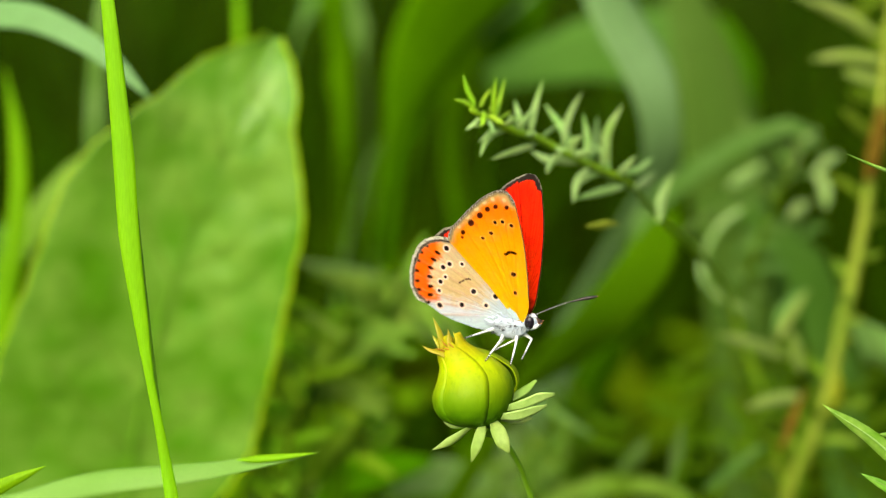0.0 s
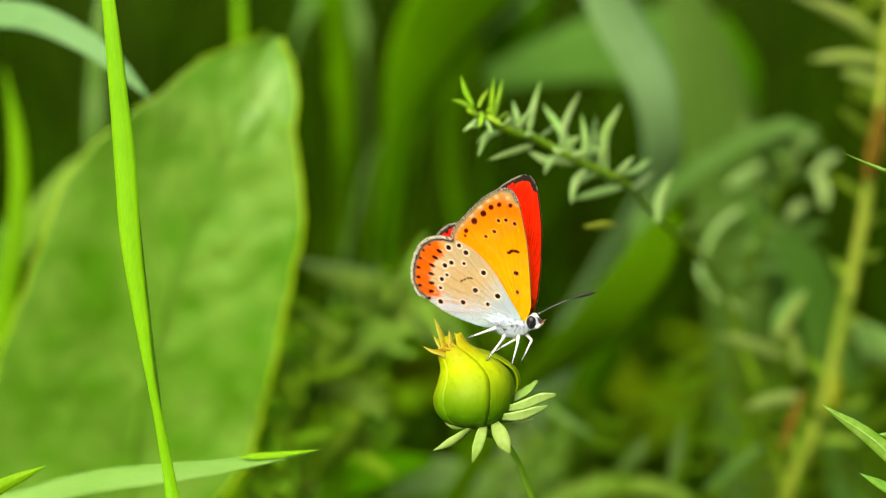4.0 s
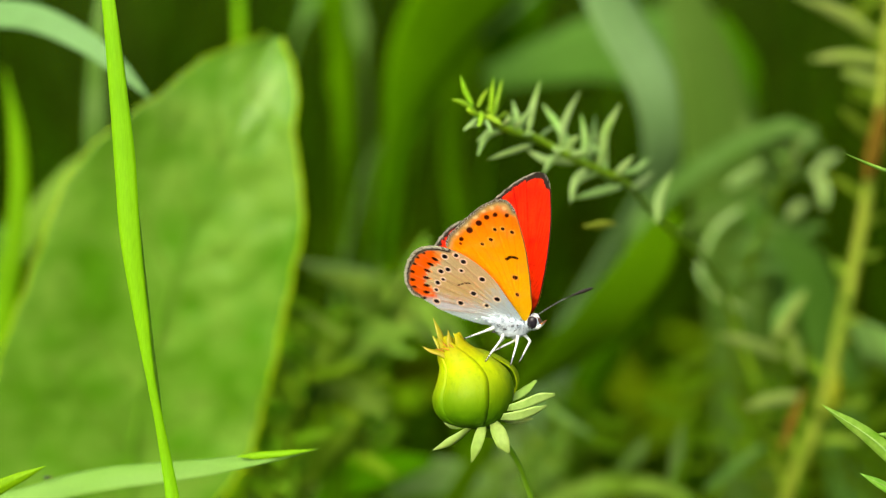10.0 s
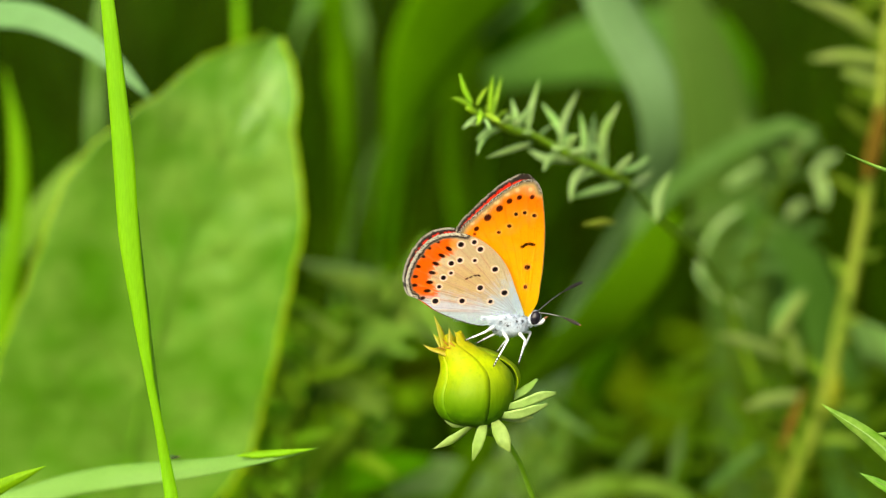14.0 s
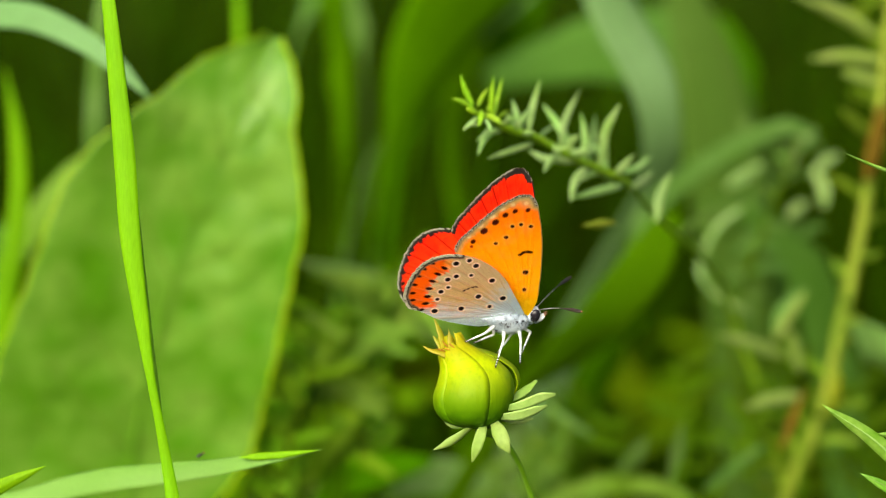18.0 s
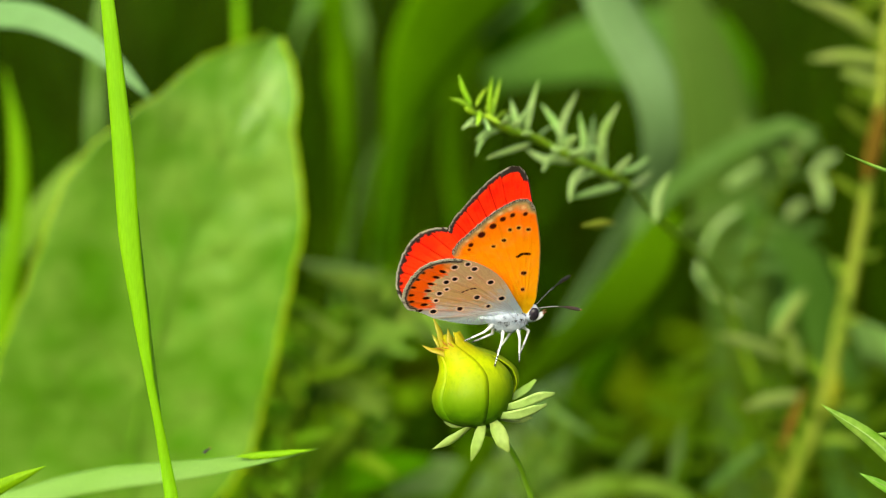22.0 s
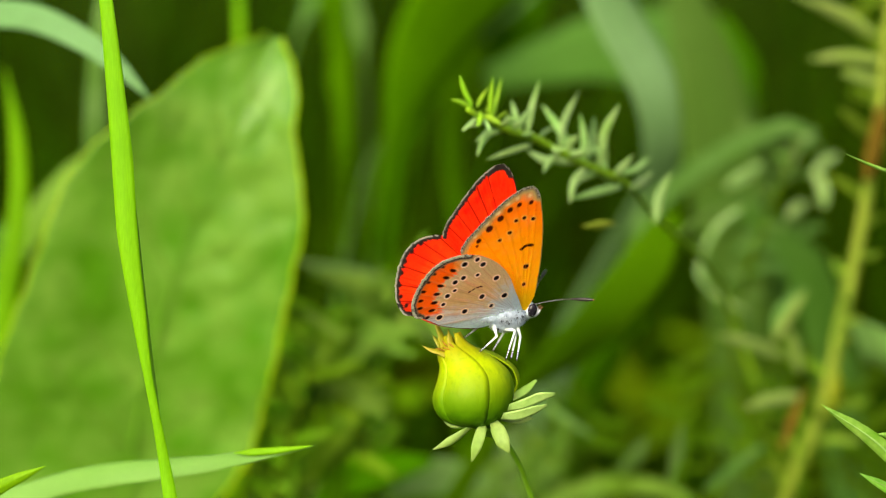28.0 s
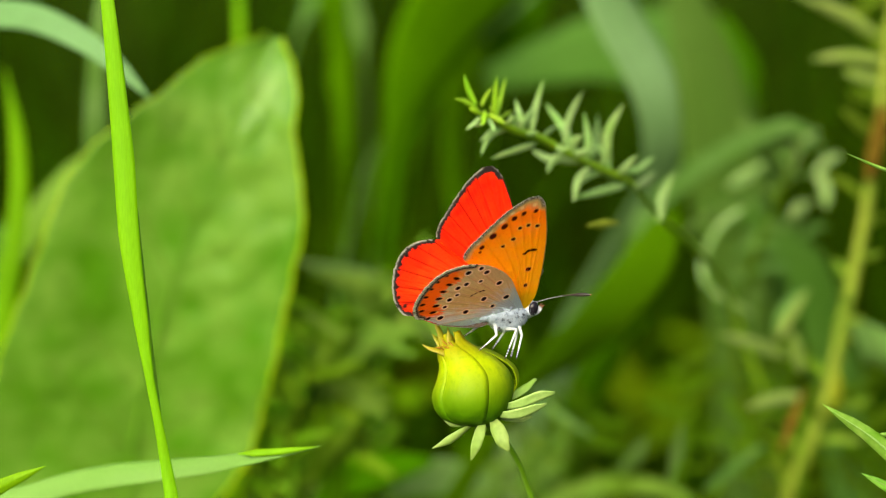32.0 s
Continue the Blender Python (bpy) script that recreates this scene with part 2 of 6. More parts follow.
EYE_SKIN = plain_stuff("eye_facets", (0.008, 0.007, 0.010, 1), (0.020, 0.016, 0.022, 1), 0.16, 9000, 0.15, 0.3)


# ---- building helpers (lengths in millimetres) ----
def mesh_of(name, verts, faces, smooth=True):
    me = bpy.data.meshes.new(name)
    me.from_pydata([tuple(c * MM for c in v) for v in verts], [], [tuple(f) for f in faces])
    if smooth:
        me.polygons.foreach_set("use_smooth", [True] * len(me.polygons))
    me.update()
    return me


def part(name, shape, material, parent, label=""):
    """One mesh object under a thing or a part; shape is (verts, faces) or a mesh."""
    me = shape if isinstance(shape, bpy.types.Mesh) else mesh_of(name, *shape)
    if not me.materials:
        me.materials.append(material)
    ob = new(name, me)
    ob.parent = parent
    return tagged(ob, label) if label else ob


def thing(name, x, y, z, label, category, group=""):
    ob = new(name)
    ob.location = (x * MM, y * MM, z * MM)
    ob.empty_display_size = 0.01
    return tagged(ob, label, category, group)


def spline(points, n, even=False):
    """n places along a smooth line through the points: as many between every two of them, or even by length."""
    p = [Vector(q) for q in points]
    d = [max(1e-6, (p[i + 1] - p[i]).length) for i in range(len(p) - 1)]
    way = [(p[1] - p[0]) / d[0]]
    for i in range(1, len(p) - 1):
        way.append(((p[i + 1] - p[i]) / d[i] * d[i - 1] + (p[i] - p[i - 1]) / d[i - 1] * d[i]) / (d[i] + d[i - 1]))
    way.append((p[-1] - p[-2]) / d[-1])
    marks = [0.0]
    for i in range(len(d)):
        marks.append(marks[-1] + (d[i] if even else 1.0))
    made = []
    for k in range(n):
        s = marks[-1] * k / (n - 1)
        i = max(j for j in range(len(marks) - 1) if marks[j] <= s + 1e-9)
        u = (s - marks[i]) / max(1e-9, marks[i + 1] - marks[i])
        h = (3 - 2 * u) * u * u
        made.append(p[i] * (1 - h) + p[i + 1] * h + way[i] * (d[i] * u * (1 - u) ** 2) - way[i + 1] * (d[i] * u * u * (1 - u)))
    return made


def set_along(points, values, n):
    """Values given at the points, spread over n places along their line."""
    return [float(v) for v in np.interp(np.linspace(0, len(points) - 1, n), range(len(points)), values)]


def rise(x, lo, hi):
    u = np.clip((x - lo) / (hi - lo), 0, 1)
    return u * u * (3 - 2 * u)


def steps(values, u):
    """A value between evenly set values, 0 <= u <= 1."""
    x = min(max(u, 0.0), 1.0) * (len(values) - 1)
    i = min(int(x), len(values) - 2)
    f = x - i
    f = f * f * (3 - 2 * f) * 0.5 + f * 0.5
    return values[i] * (1 - f) + values[i + 1] * f


def ribbon(points, widths, across=(1, 0, 0), across_end=None, fold=10.0, thick=0.18, n=14, m=2, ripple=0.0, seed=0, origin=(0, 0, 0)):
    """A leaf or blade along a line: half-widths along it, folded at the midrib, twisting from across to across_end, with thickness."""
    line = spline(points, n)
    a0, a1 = Vector(across), Vector(across_end or across)
    top, low = [], []
    off = Vector(origin)
    halves = set_along(points, widths, n) if len(widths) == len(points) else [steps(widths, i / (n - 1)) for i in range(n)]
    for i, c in enumerate(line):
        u = i / (n - 1)
        t = (line[min(i + 1, n - 1)] - line[max(i - 1, 0)]).normalized()
        s = a0.lerp(a1, u)
        s = (s - t * s.dot(t)).normalized()
        nn = t.cross(s)
        w = max(halves[i], 0.02)
        f = radians(fold)
        for j in range(-m, m + 1):
            q = j / m
            wave = ripple * w * math.sin(u * 17 + seed + q * 2.3) * abs(q)
            place = c - off + s * (w * q * math.cos(f)) + nn * (w * abs(q) * math.sin(f) + wave)
            h = thick * (0.5 if abs(j) < m else 0.25) * min(1.0, w / 0.4)
            if j == 0:
                h *= 1.4
            top.append(place + nn * h)
            low.append(place - nn * h)
    k = 2 * m + 1
    verts = top + low
    base = len(top)
    faces = []
    for i in range(n - 1):
        for j in range(k - 1):
            a = i * k + j
            faces.append((a, a + 1, a + k + 1, a + k))
            faces.append((base + a, base + a + k, base + a + k + 1, base + a + 1))
        for a, b in ((i * k, (i + 1) * k), ((i + 1) * k + k - 1, i * k + k - 1)):
            faces.append((a, b, base + b, base + a))
    for i in (0, n - 1):
        for j in range(k - 1):
            a = i * k + j
            faces.append((a, base + a, base + a + 1, a + 1) if i == 0 else (a, a + 1, base + a + 1, base + a))
    return verts, faces


def tube(points, radii, n=16, sides=8, origin=(0, 0, 0), squash=1.0, knots=None):
    """A round stem along a line, closed at both ends."""
    line = spline(points, n) if n else [Vector(p) for p in points]
    n = len(line)
    off = Vector(origin)
    verts, faces = [], []
    round_ = set_along(points, radii, n) if len(radii) == len(points) else [steps(radii, i / (n - 1)) for i in range(n)]
    ref = Vector((0.13, 1, 0.07))
    for i, c in enumerate(line):
        t = (line[min(i + 1, n - 1)] - line[max(i - 1, 0)]).normalized()
        s = (ref - t * ref.dot(t)).normalized()
        b = t.cross(s)
        r = round_[i]
        for j in range(sides):
            a = math.tau * j / sides
            verts.append(c - off + s * (r * squash * math.cos(a)) + b * (r * math.sin(a)))
    for i in range(n - 1):
        for j in range(sides):
            a, b = i * sides + j, i * sides + (j + 1) % sides
            faces.append((a, b, b + sides, a + sides))
    faces.append(tuple(range(sides))[::-1])
    faces.append(tuple((n - 1) * sides + j for j in range(sides)))
    return verts, faces


def egg(centre, radii, turn=(0, 0, 0), rings=10, sides=14, rough=0.0, seed=1.0):
    """A closed rounded lump, uneven where rough is above nought."""
    r = Euler([radians(a) for a in turn]).to_matrix()
    verts, faces = [], []
    for i in range(rings + 1):
        a = math.pi * i / rings
        for j in range(sides):
            b = math.tau * j / sides
            d = Vector((math.cos(a), math.sin(a) * math.cos(b), math.sin(a) * math.sin(b)))
            k = 1 + rough * noise.noise(d * 2.7 + Vector((seed, seed, seed)))
            verts.append(Vector(centre) + r @ Vector((d.x * radii[0] * k, d.y * radii[1] * k, d.z * radii[2] * k)))
    for i in range(rings):
        for j in range(sides):
            a, b = i * sides + j, i * sides + (j + 1) % sides
            faces.append((a, b, b + sides, a + sides))
    return verts, faces


def joined(*shapes):
    verts, faces = [], []
    for v, f in shapes:
        k = len(verts)
        verts += list(v)
        faces += [tuple(i + k for i in q) for q in f]
    return verts, faces


# ---- ground: flat meadow, rising behind the plants as a grassy bank added to hide the sky, on to the horizon ----
def ground_height(x, y):
    u = min(max((y - 800) / 1500, 0), 1)
    return 1500 * u * u * (3 - 2 * u) + 14 * noise.noise(Vector((x, y, 0)) * 0.004) * min(1, 8000 / (abs(x) + abs(y) + 1))


def build_ground():
    side = [0, 100, 200, 300, 400, 550, 700, 900, 1100, 1400, 1800, 2300, 3000, 5000, 12000, 60000, 400000, 2500000]
    xs = [-v for v in side[:0:-1]] + side
    ys = [-v for v in side[:0:-1]] + [v * 0.5 for v in range(0, 5000, 300)] + side[13:]
    verts = [(x, y, ground_height(x, y)) for y in ys for x in xs]
    k = len(xs)
    faces = [(j * k + i, j * k + i + 1, (j + 1) * k + i + 1, (j + 1) * k + i) for j in range(len(ys) - 1) for i in range(k - 1)]
    ob = new("ground", mesh_of("ground", verts, faces))
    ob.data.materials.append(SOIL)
    tagged(ob, "mossy meadow soil darkened for shade, rising into an added bank", "ground", kind="structure")


build_ground()


# ---- grass blades near the bud ----
def grass_blade(label, points, widths, material, across, across_end=None, fold=12.0, n=40, name="grass_blade", group="", ripple=0.0):
    x, y, z = points[0]
    ob = thing(name, x, y, z, label, "grass", group)
    part("blade", ribbon(points, widths, across, across_end, fold, 0.22, n, 3, ripple, x, points[0]), material, ob)
    if name == "broad_leaf":
        lean = Vector((0, -0.25, 0))
        part("midrib", tube([Vector(p) + lean for p in points], [w * 0.03 + 0.02 for w in widths], n, 6, points[0]), material, ob, "slender midrib")
    return ob


tall_blade = grass_blade(
    "tall fresh green grass blade, folded, standing upright",
    [(-37.1, 8, 0.0), (-37.3, 6, 150), (-37.3, 2, 330), (-38.4, 0, 414.7), (-39.4, 0, 420.5), (-40.3, -0.5, 425.7), (-41.4, -1, 431.7), (-42.7, -1.5, 440.5), (-44.2, -2, 451.7), (-45.0, -2, 462.8), (-46.1, -2, 473.9), (-47.3, -2, 485.1), (-48.7, -2, 495.4), (-51.5, 0, 507.7), (-55.7, 4, 520.5)],
    [0.9, 1.4, 1.3, 1.0, 0.78, 0.62, 0.62, 1.06, 1.5, 1.56, 1.27, 0.98, 0.8, 0.5, 0.05], BLADE, (1, 0.2, 0), (1, -0.2, 0), 10.0, 180)
# Folded half gets a darker green in place of its turned-away shade.
part("blade_fold", ribbon([(-39.4, 0.3, 421.3), (-40.0, 0.2, 426.5), (-40.8, 0, 431.7), (-41.8, -0.4, 440.5), (-43.0, -0.8, 452.5), (-44.0, -1.2, 462.8), (-44.9, -1.6, 474.0), (-46.1, -2, 483.5)], [0.05, 0.2, 0.45, 0.45, 0.35, 0.25, 0.15, 0.05], (0.62, 1, 0), None, 0, 0.2, 50, 2, 0, 0, (-37.1, 8, 0.0)), STALK, tall_blade, "folded half of the blade, its shade painted as darker green")

low_blade = grass_blade(
    "pale green grass blade lying almost level, bright twisted tip",
    [(-109.9, 50, 0.0), (-107.0, 46, 180), (-99.1, 40, 399.4), (-88.0, 34, 405.8), (-74.6, 28, 410.0), (-64.2, 23, 412.0), (-56.5, 20, 414.5), (-49.6, 17, 416.0), (-42.9, 15, 416.9), (-37.6, 13, 417.6), (-33.1, 11, 418.3), (-29.8, 9.5, 419.0), (-25.7, 8, 419.7), (-21.5, 7, 420.5), (-17.9, 6.5, 421.2)],
    [1.5, 2.2, 2.2, 2.1, 2.0, 1.95, 1.9, 1.95, 1.75, 1.55, 1.3, 1.15, 0.75, 0.42, 0.03], BLADE_PALE, (0.1, -0.5, -1), (0, -0.45, -0.9), 6.0, 150)
part("blade_tip", ribbon([(-30.0, 8.6, 419.9), (-27.3, 8, 420.1), (-23.2, 6.8, 420.5), (-18.0, 5.8, 421.2)], [0.06, 0.55, 0.5, 0.02], (0, -0.35, -1), (0, -0.3, -1), 6, 0.2, 24, 2, 0, 0, (-109.9, 50, 0.0)), BLADE, low_blade, "bright yellow-green blade tip")
grass_blade(
    "short fresh green grass blade with a pointed tip",
    [(-85.4, 8, 0.0), (-83.3, 6, 180), (-78.0, 4, 350), (-70.3, 2, 411.1), (-62.7, 0, 416.3), (-59.5, 0, 417.8), (-56.2, 0, 419.3)],
    [1.2, 1.6, 1.5, 1.5, 1.1, 0.7, 0.03], BLADE, (0.5, 0.3, -1), (0.3, 0.1, -1), 14.0, 40)


# ---- dock plant with its broad upright leaf ----
DOCK_AT = (-65.3, 117, 0.0)
DOCK_RIB_LINE = [(-63.5, 127.6, 388.2), (-60.6, 123.3, 400.6), (-57.5, 116.9, 417.2), (-52.3, 109.4, 436.5), (-44.6, 104.1, 457.8), (-35.8, 101.9, 475.8), (-30.9, 103.0, 488.7)]


def dock_half(u, s):
    """Half-width of the big leaf at u along its rib, to either side."""
    left = [0.3, 12.0, 19.0, 22.8, 24.6, 25.7, 25.8, 25.9, 25.8, 25.6, 25.3, 24.5, 23.8, 23.6, 23.4, 23.1, 22.7, 21.5, 19.2, 16.9, 14.4, 12.6, 10.3, 6.2, 1.4]
    right = [0.3, 7.2, 11.5, 13.9, 16.2, 18.1, 20.1, 20.5, 20.7, 20.8, 20.7, 20.6, 20.4, 20.0, 19.6, 19.2, 18.7, 18.3, 16.8, 14.7, 11.5, 8.4, 7.4, 5.2, 1.4]
    w = steps(left if s < 0 else right, u)
    return 1.07 * w * (1 + 0.006 * math.sin(u * 43 + s) + 0.008 * math.sin(u * 91 + 2 * s))


def dock_point(u, q, line):
    """A place on the leaf: u along the rib, q across (-1 to 1); quilted between the side veins."""
    k = len(line) - 1
    x = min(u, 0.9999) * k
    i = int(x)
    c = line[i].lerp(line[i + 1], x - i)
    t = (line[min(i + 2, k)] - line[max(i - 1, 0)]).normalized()
    s = Vector((1, 0.12, 0))
    s = (s - t * s.dot(t)).normalized()
    nn = t.cross(s)
    w = dock_half(u, q)
    vein = (u * 9.0 - abs(q) * 2.1 + 0.5 * noise.noise(Vector((c.x + q * w, c.z, 17)) * 0.06)) % 1.0
    fade = min(1, 8 * abs(q)) * (1 - abs(q) ** 4)
    quilt = (math.sin(math.pi * vein) - 0.5) * 0.22 * fade
    quilt += 0.8 * noise.noise(Vector((c.x + q * w, c.z, 3)) * 0.11) + 0.3 * noise.noise(Vector((c.x + q * w, c.z, 9)) * 0.33)
    cup = -2.6 * abs(q) ** 1.5 + 0.8 * math.sin(u * 9 + q) * q * q
    return c + s * (w * q) - nn * (quilt - cup) , nn


def build_dock():
    ob = thing("dock_plant", *DOCK_AT, "dock plant with one broad upright green leaf", "plant")
    line = spline(DOCK_RIB_LINE, 60, True)
    off = Vector(DOCK_AT)
    nu, nq = 90, 44
    top, low = [], []
    for i in range(nu + 1):
        for j in range(nq + 1):
            p, nn = dock_point(i / nu, 2 * j / nq - 1, line)
            top.append(p - off)
            low.append(p - off + nn * 0.25)
    k, b = nq + 1, len(top)
    faces = []
    for i in range(nu):
        for j in range(nq):
            a = i * k + j
            faces.append((a, a + 1, a + k + 1, a + k))
            faces.append((b + a, b + a + k, b + a + k + 1, b + a + 1))
    edge = [i * k for i in range(nu + 1)] + [nu * k + j for j in range(1, k)] + [i * k + nq for i in range(nu - 1, -1, -1)] + [j for j in range(nq - 1, 0, -1)]
    for e, f in zip(edge, edge[1:] + edge[:1]):
        faces.append((e, f, b + f, b + e))
    leaf = part("leaf", (top + low, faces), DOCK, ob, "broad quilted green leaf with a paler midrib")
    rib = [dock_point(u / 30, 0, line)[0] + Vector((0, -0.15, 0)) for u in range(31)]
    part("midrib", tube(rib, [0.7, 0.6, 0.5, 0.4, 0.3, 0.25, 0.15], 0, 8, DOCK_AT), DOCK_RIB, leaf)
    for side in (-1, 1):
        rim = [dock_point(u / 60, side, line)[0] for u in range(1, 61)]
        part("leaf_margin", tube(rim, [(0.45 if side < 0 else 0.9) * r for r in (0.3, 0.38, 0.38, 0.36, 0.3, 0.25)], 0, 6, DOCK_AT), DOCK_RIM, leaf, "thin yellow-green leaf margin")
        for v in range(1, 9):
            pts = [dock_point(min(0.995, (v + 2.1 * q / 8) / 9.0), side * q / 8 * 0.96, line)[0] + Vector((0, -0.05, 0)) for q in range(9)]
            part("side_vein", tube(pts, [0.2, 0.16, 0.12, 0.08, 0.03], 0, 6, DOCK_AT), DOCK_RIB, leaf)
    part("leaf_stalk", tube([DOCK_AT, (-64.7, 115, 200), (-63.9, 119, 330), DOCK_RIB_LINE[0], DOCK_RIB_LINE[1]], [1.6, 1.5, 1.3, 1.1, 0.8], 24, 10, DOCK_AT), DOCK_RIB, ob)
    return ob


dock_plant = build_dock()


# ---- flower bud on its stalk ----
BUD_AT = (17.5, 22, 0.0)
# the bud's middle line with its half-width as the second number
BUD_LINE = [(5.1, 0.9, 424.5), (4.7, 3, 425.0), (4.4, 4.6, 426.0), (4.3, 5.6, 427.7), (4.3, 5.85, 429.6), (4.3, 5.2, 431.8), (3.4, 3.9, 433.8), (2.0, 2.75, 435.4), (1.4, 1.8, 436.6), (0.9, 1.35, 437.8)]


def bud_place(u, turn, lift):
    line = bud_place.line
    k = len(line) - 1
    x = min(max(u, 0), 0.9999) * k
    i = int(x)
    c = line[i].lerp(line[i + 1], x - i)
    r, c = c.y + lift, Vector((c.x, 0, c.z))
    s = Vector((0.97, 0, 0.24 * u))
    return c + s * (r * math.cos(turn)) + Vector((0, 1, 0)) * (r * math.sin(turn))


bud_place.line = spline(BUD_LINE, 80, True)


def build_bud():
    ob = thing("flower_bud", *BUD_AT, "closed yellow-green flower bud on a thin stalk", "flower")
    off = Vector(BUD_AT)
    part("stalk", tube([(17.5, 22, 0.0), (17.0, 21, 150), (16.3, 19, 300), (14.5, 16, 409.1), (12.7, 12, 414.4), (10.6, 7, 419.5), (7.9, 2.5, 423.2), (5.4, 0, 424.7)], [0.6, 0.6, 0.6, 0.5, 0.38, 0.38, 0.48, 1.2], 40, 10, BUD_AT), STALK, ob, "thin green flower stalk")
    def ripen_and_shade(piece, us):
        lot = np.repeat(rise(np.array(us), 0.22, 0.98), len(piece.data.vertices) // len(us)) if len(us) < len(piece.data.vertices) else rise(np.array(us), 0.22, 0.98)
        att = piece.data.attributes.new("ripe_shade", "FLOAT", "POINT")
        att.data.foreach_set("value", lot.astype(np.float32))

    core = [bud_place(u / 24 * 0.9, math.tau * j / 24, -0.25) - off for u in range(25) for j in range(24)]
    cf = [(u * 24 + j, u * 24 + (j + 1) % 24, (u + 1) * 24 + (j + 1) % 24, (u + 1) * 24 + j) for u in range(24) for j in range(24)]
    ripen_and_shade(part("bud_core", (core, cf), BUD_SKIN, ob), [u / 24 * 0.9 for u in range(25) for j in range(24)])
    # overlapping sepals, each tucked under the next at one edge
    count = 5
    for s in range(count):
        mid = math.tau * s / count - 2.05
        top, low = [], []
        nu, nq = 36, 12
        for i in range(nu + 1):
            u = i / nu
            half = radians(50) * (1.0 if u < 0.8 else 1 - 0.75 * ((u - 0.8) / 0.2) ** 1.5) * (0.55 + 0.45 * min(1, u * 6))
            for j in range(nq + 1):
                q = 2 * j / nq - 1
                flare = 0.35 * max(0, u - 0.9) * 10 * (0.3 + 0.7 * ((s * 37) % 5) / 4)
                lift = 0.06 + 0.09 * q - 0.06 * abs(q) ** 8 + 0.05 * math.cos(q * math.pi) + flare
                top.append(bud_place(u, mid + half * q, lift) - off)
                low.append(bud_place(u, mid + half * q, lift - 0.22) - off)
        k, b = nq + 1, len(top)
        faces = []
        for i in range(nu):
            for j in range(nq):
                a = i * k + j
                faces += [(a, a + 1, a + k + 1, a + k), (b + a, b + a + k, b + a + k + 1, b + a + 1)]
        edge = [i * k for i in range(nu + 1)] + [nu * k + j for j in range(1, k)] + [i * k + nq for i in range(nu - 1, -1, -1)] + [j for j in range(nq - 1, 0, -1)]
        for e, f in zip(edge, edge[1:] + edge[:1]):
            faces.append((e, f, b + f, b + e))
        ripen_and_shade(part("sepal", (top + low, faces), BUD_SKIN, ob), [i / nu for i in range(nu + 1) for j in range(nq + 1)] * 2)
    # dry pointed sepal tips at the neck
    for pts, w in (
        ([(0.6, -0.8, 436.0), (-0.1, -1, 437.8), (-0.8, -1, 439.2), (-1.4, -1, 440.3)], [1.3, 1.0, 0.5, 0.02]),
        ([(1.3, -1.6, 435.1), (-0.5, -1.8, 435.6), (-1.8, -2, 435.8), (-2.9, -2, 436.3)], [1.2, 1.0, 0.55, 0.02]),
        ([(1.8, -1.4, 435.4), (1.3, -1.6, 436.7), (1.0, -1.6, 437.7), (0.7, -1.4, 438.7)], [1.3, 1.0, 0.5, 0.02]),
        ([(2.7, -1.2, 435.2), (2.5, -1.3, 436.4), (2.0, -1.2, 437.3), (1.4, -1, 438.3)], [1.2, 0.9, 0.4, 0.02]),
        ([(0.5, 0.6, 434.7), (-0.3, 0.8, 436.3), (-1.0, 1, 437.2), (-1.5, 1, 437.7)], [1.0, 0.8, 0.5, 0.02]),
    ):
        part("sepal_tip", ribbon(pts, [v * 0.85 for v in w], (0.5, 0.9, 0.3), None, 22, 0.2, 14, 2, 0.05, 1, BUD_AT), BUD_NECK, ob, "yellow sepal tip, brown at the point")
    for pts in (
        [(1.3, -2.2, 435.6), (0.5, -2.4, 435.9), (-0.2, -2.4, 436.0)], [(1.0, -2, 436.0), (0.3, -2.1, 436.5), (-0.2, -2, 437.1)], [(1.7, -2.3, 435.9), (1.1, -2.2, 436.4), (0.6, -2, 436.7)],
        [(0.5, -1.9, 435.4), (-0.4, -2.2, 435.8), (-1.1, -2.3, 435.9)],
    ):
        part("withered_fleck", ribbon(pts, [0.05, 0.15, 0.03], (0.3, 0.4, 0.9), None, 10, 0.15, 8, 1, 0, 0, BUD_AT), WITHERED, ob, "brown withered fleck on the neck")
    back = part("sepal", ribbon([(2.5, 1.2, 436.1), (5.3, 2.2, 435.4), (8.2, 2.6, 434.1), (10.1, 2.4, 432.5), (10.5, 1.8, 430.8), (9.8, 1.2, 428.9)], [0.3, 1.0, 1.4, 1.4, 1.0, 0.2], (0.15, 1, 0.1), None, 8, 0.25, 24, 3, 0.02, 1, BUD_AT), BUD_SKIN, ob, "loose outer sepal standing off the bud")
    ripen_and_shade(back, [0.62] * len(back.data.vertices))
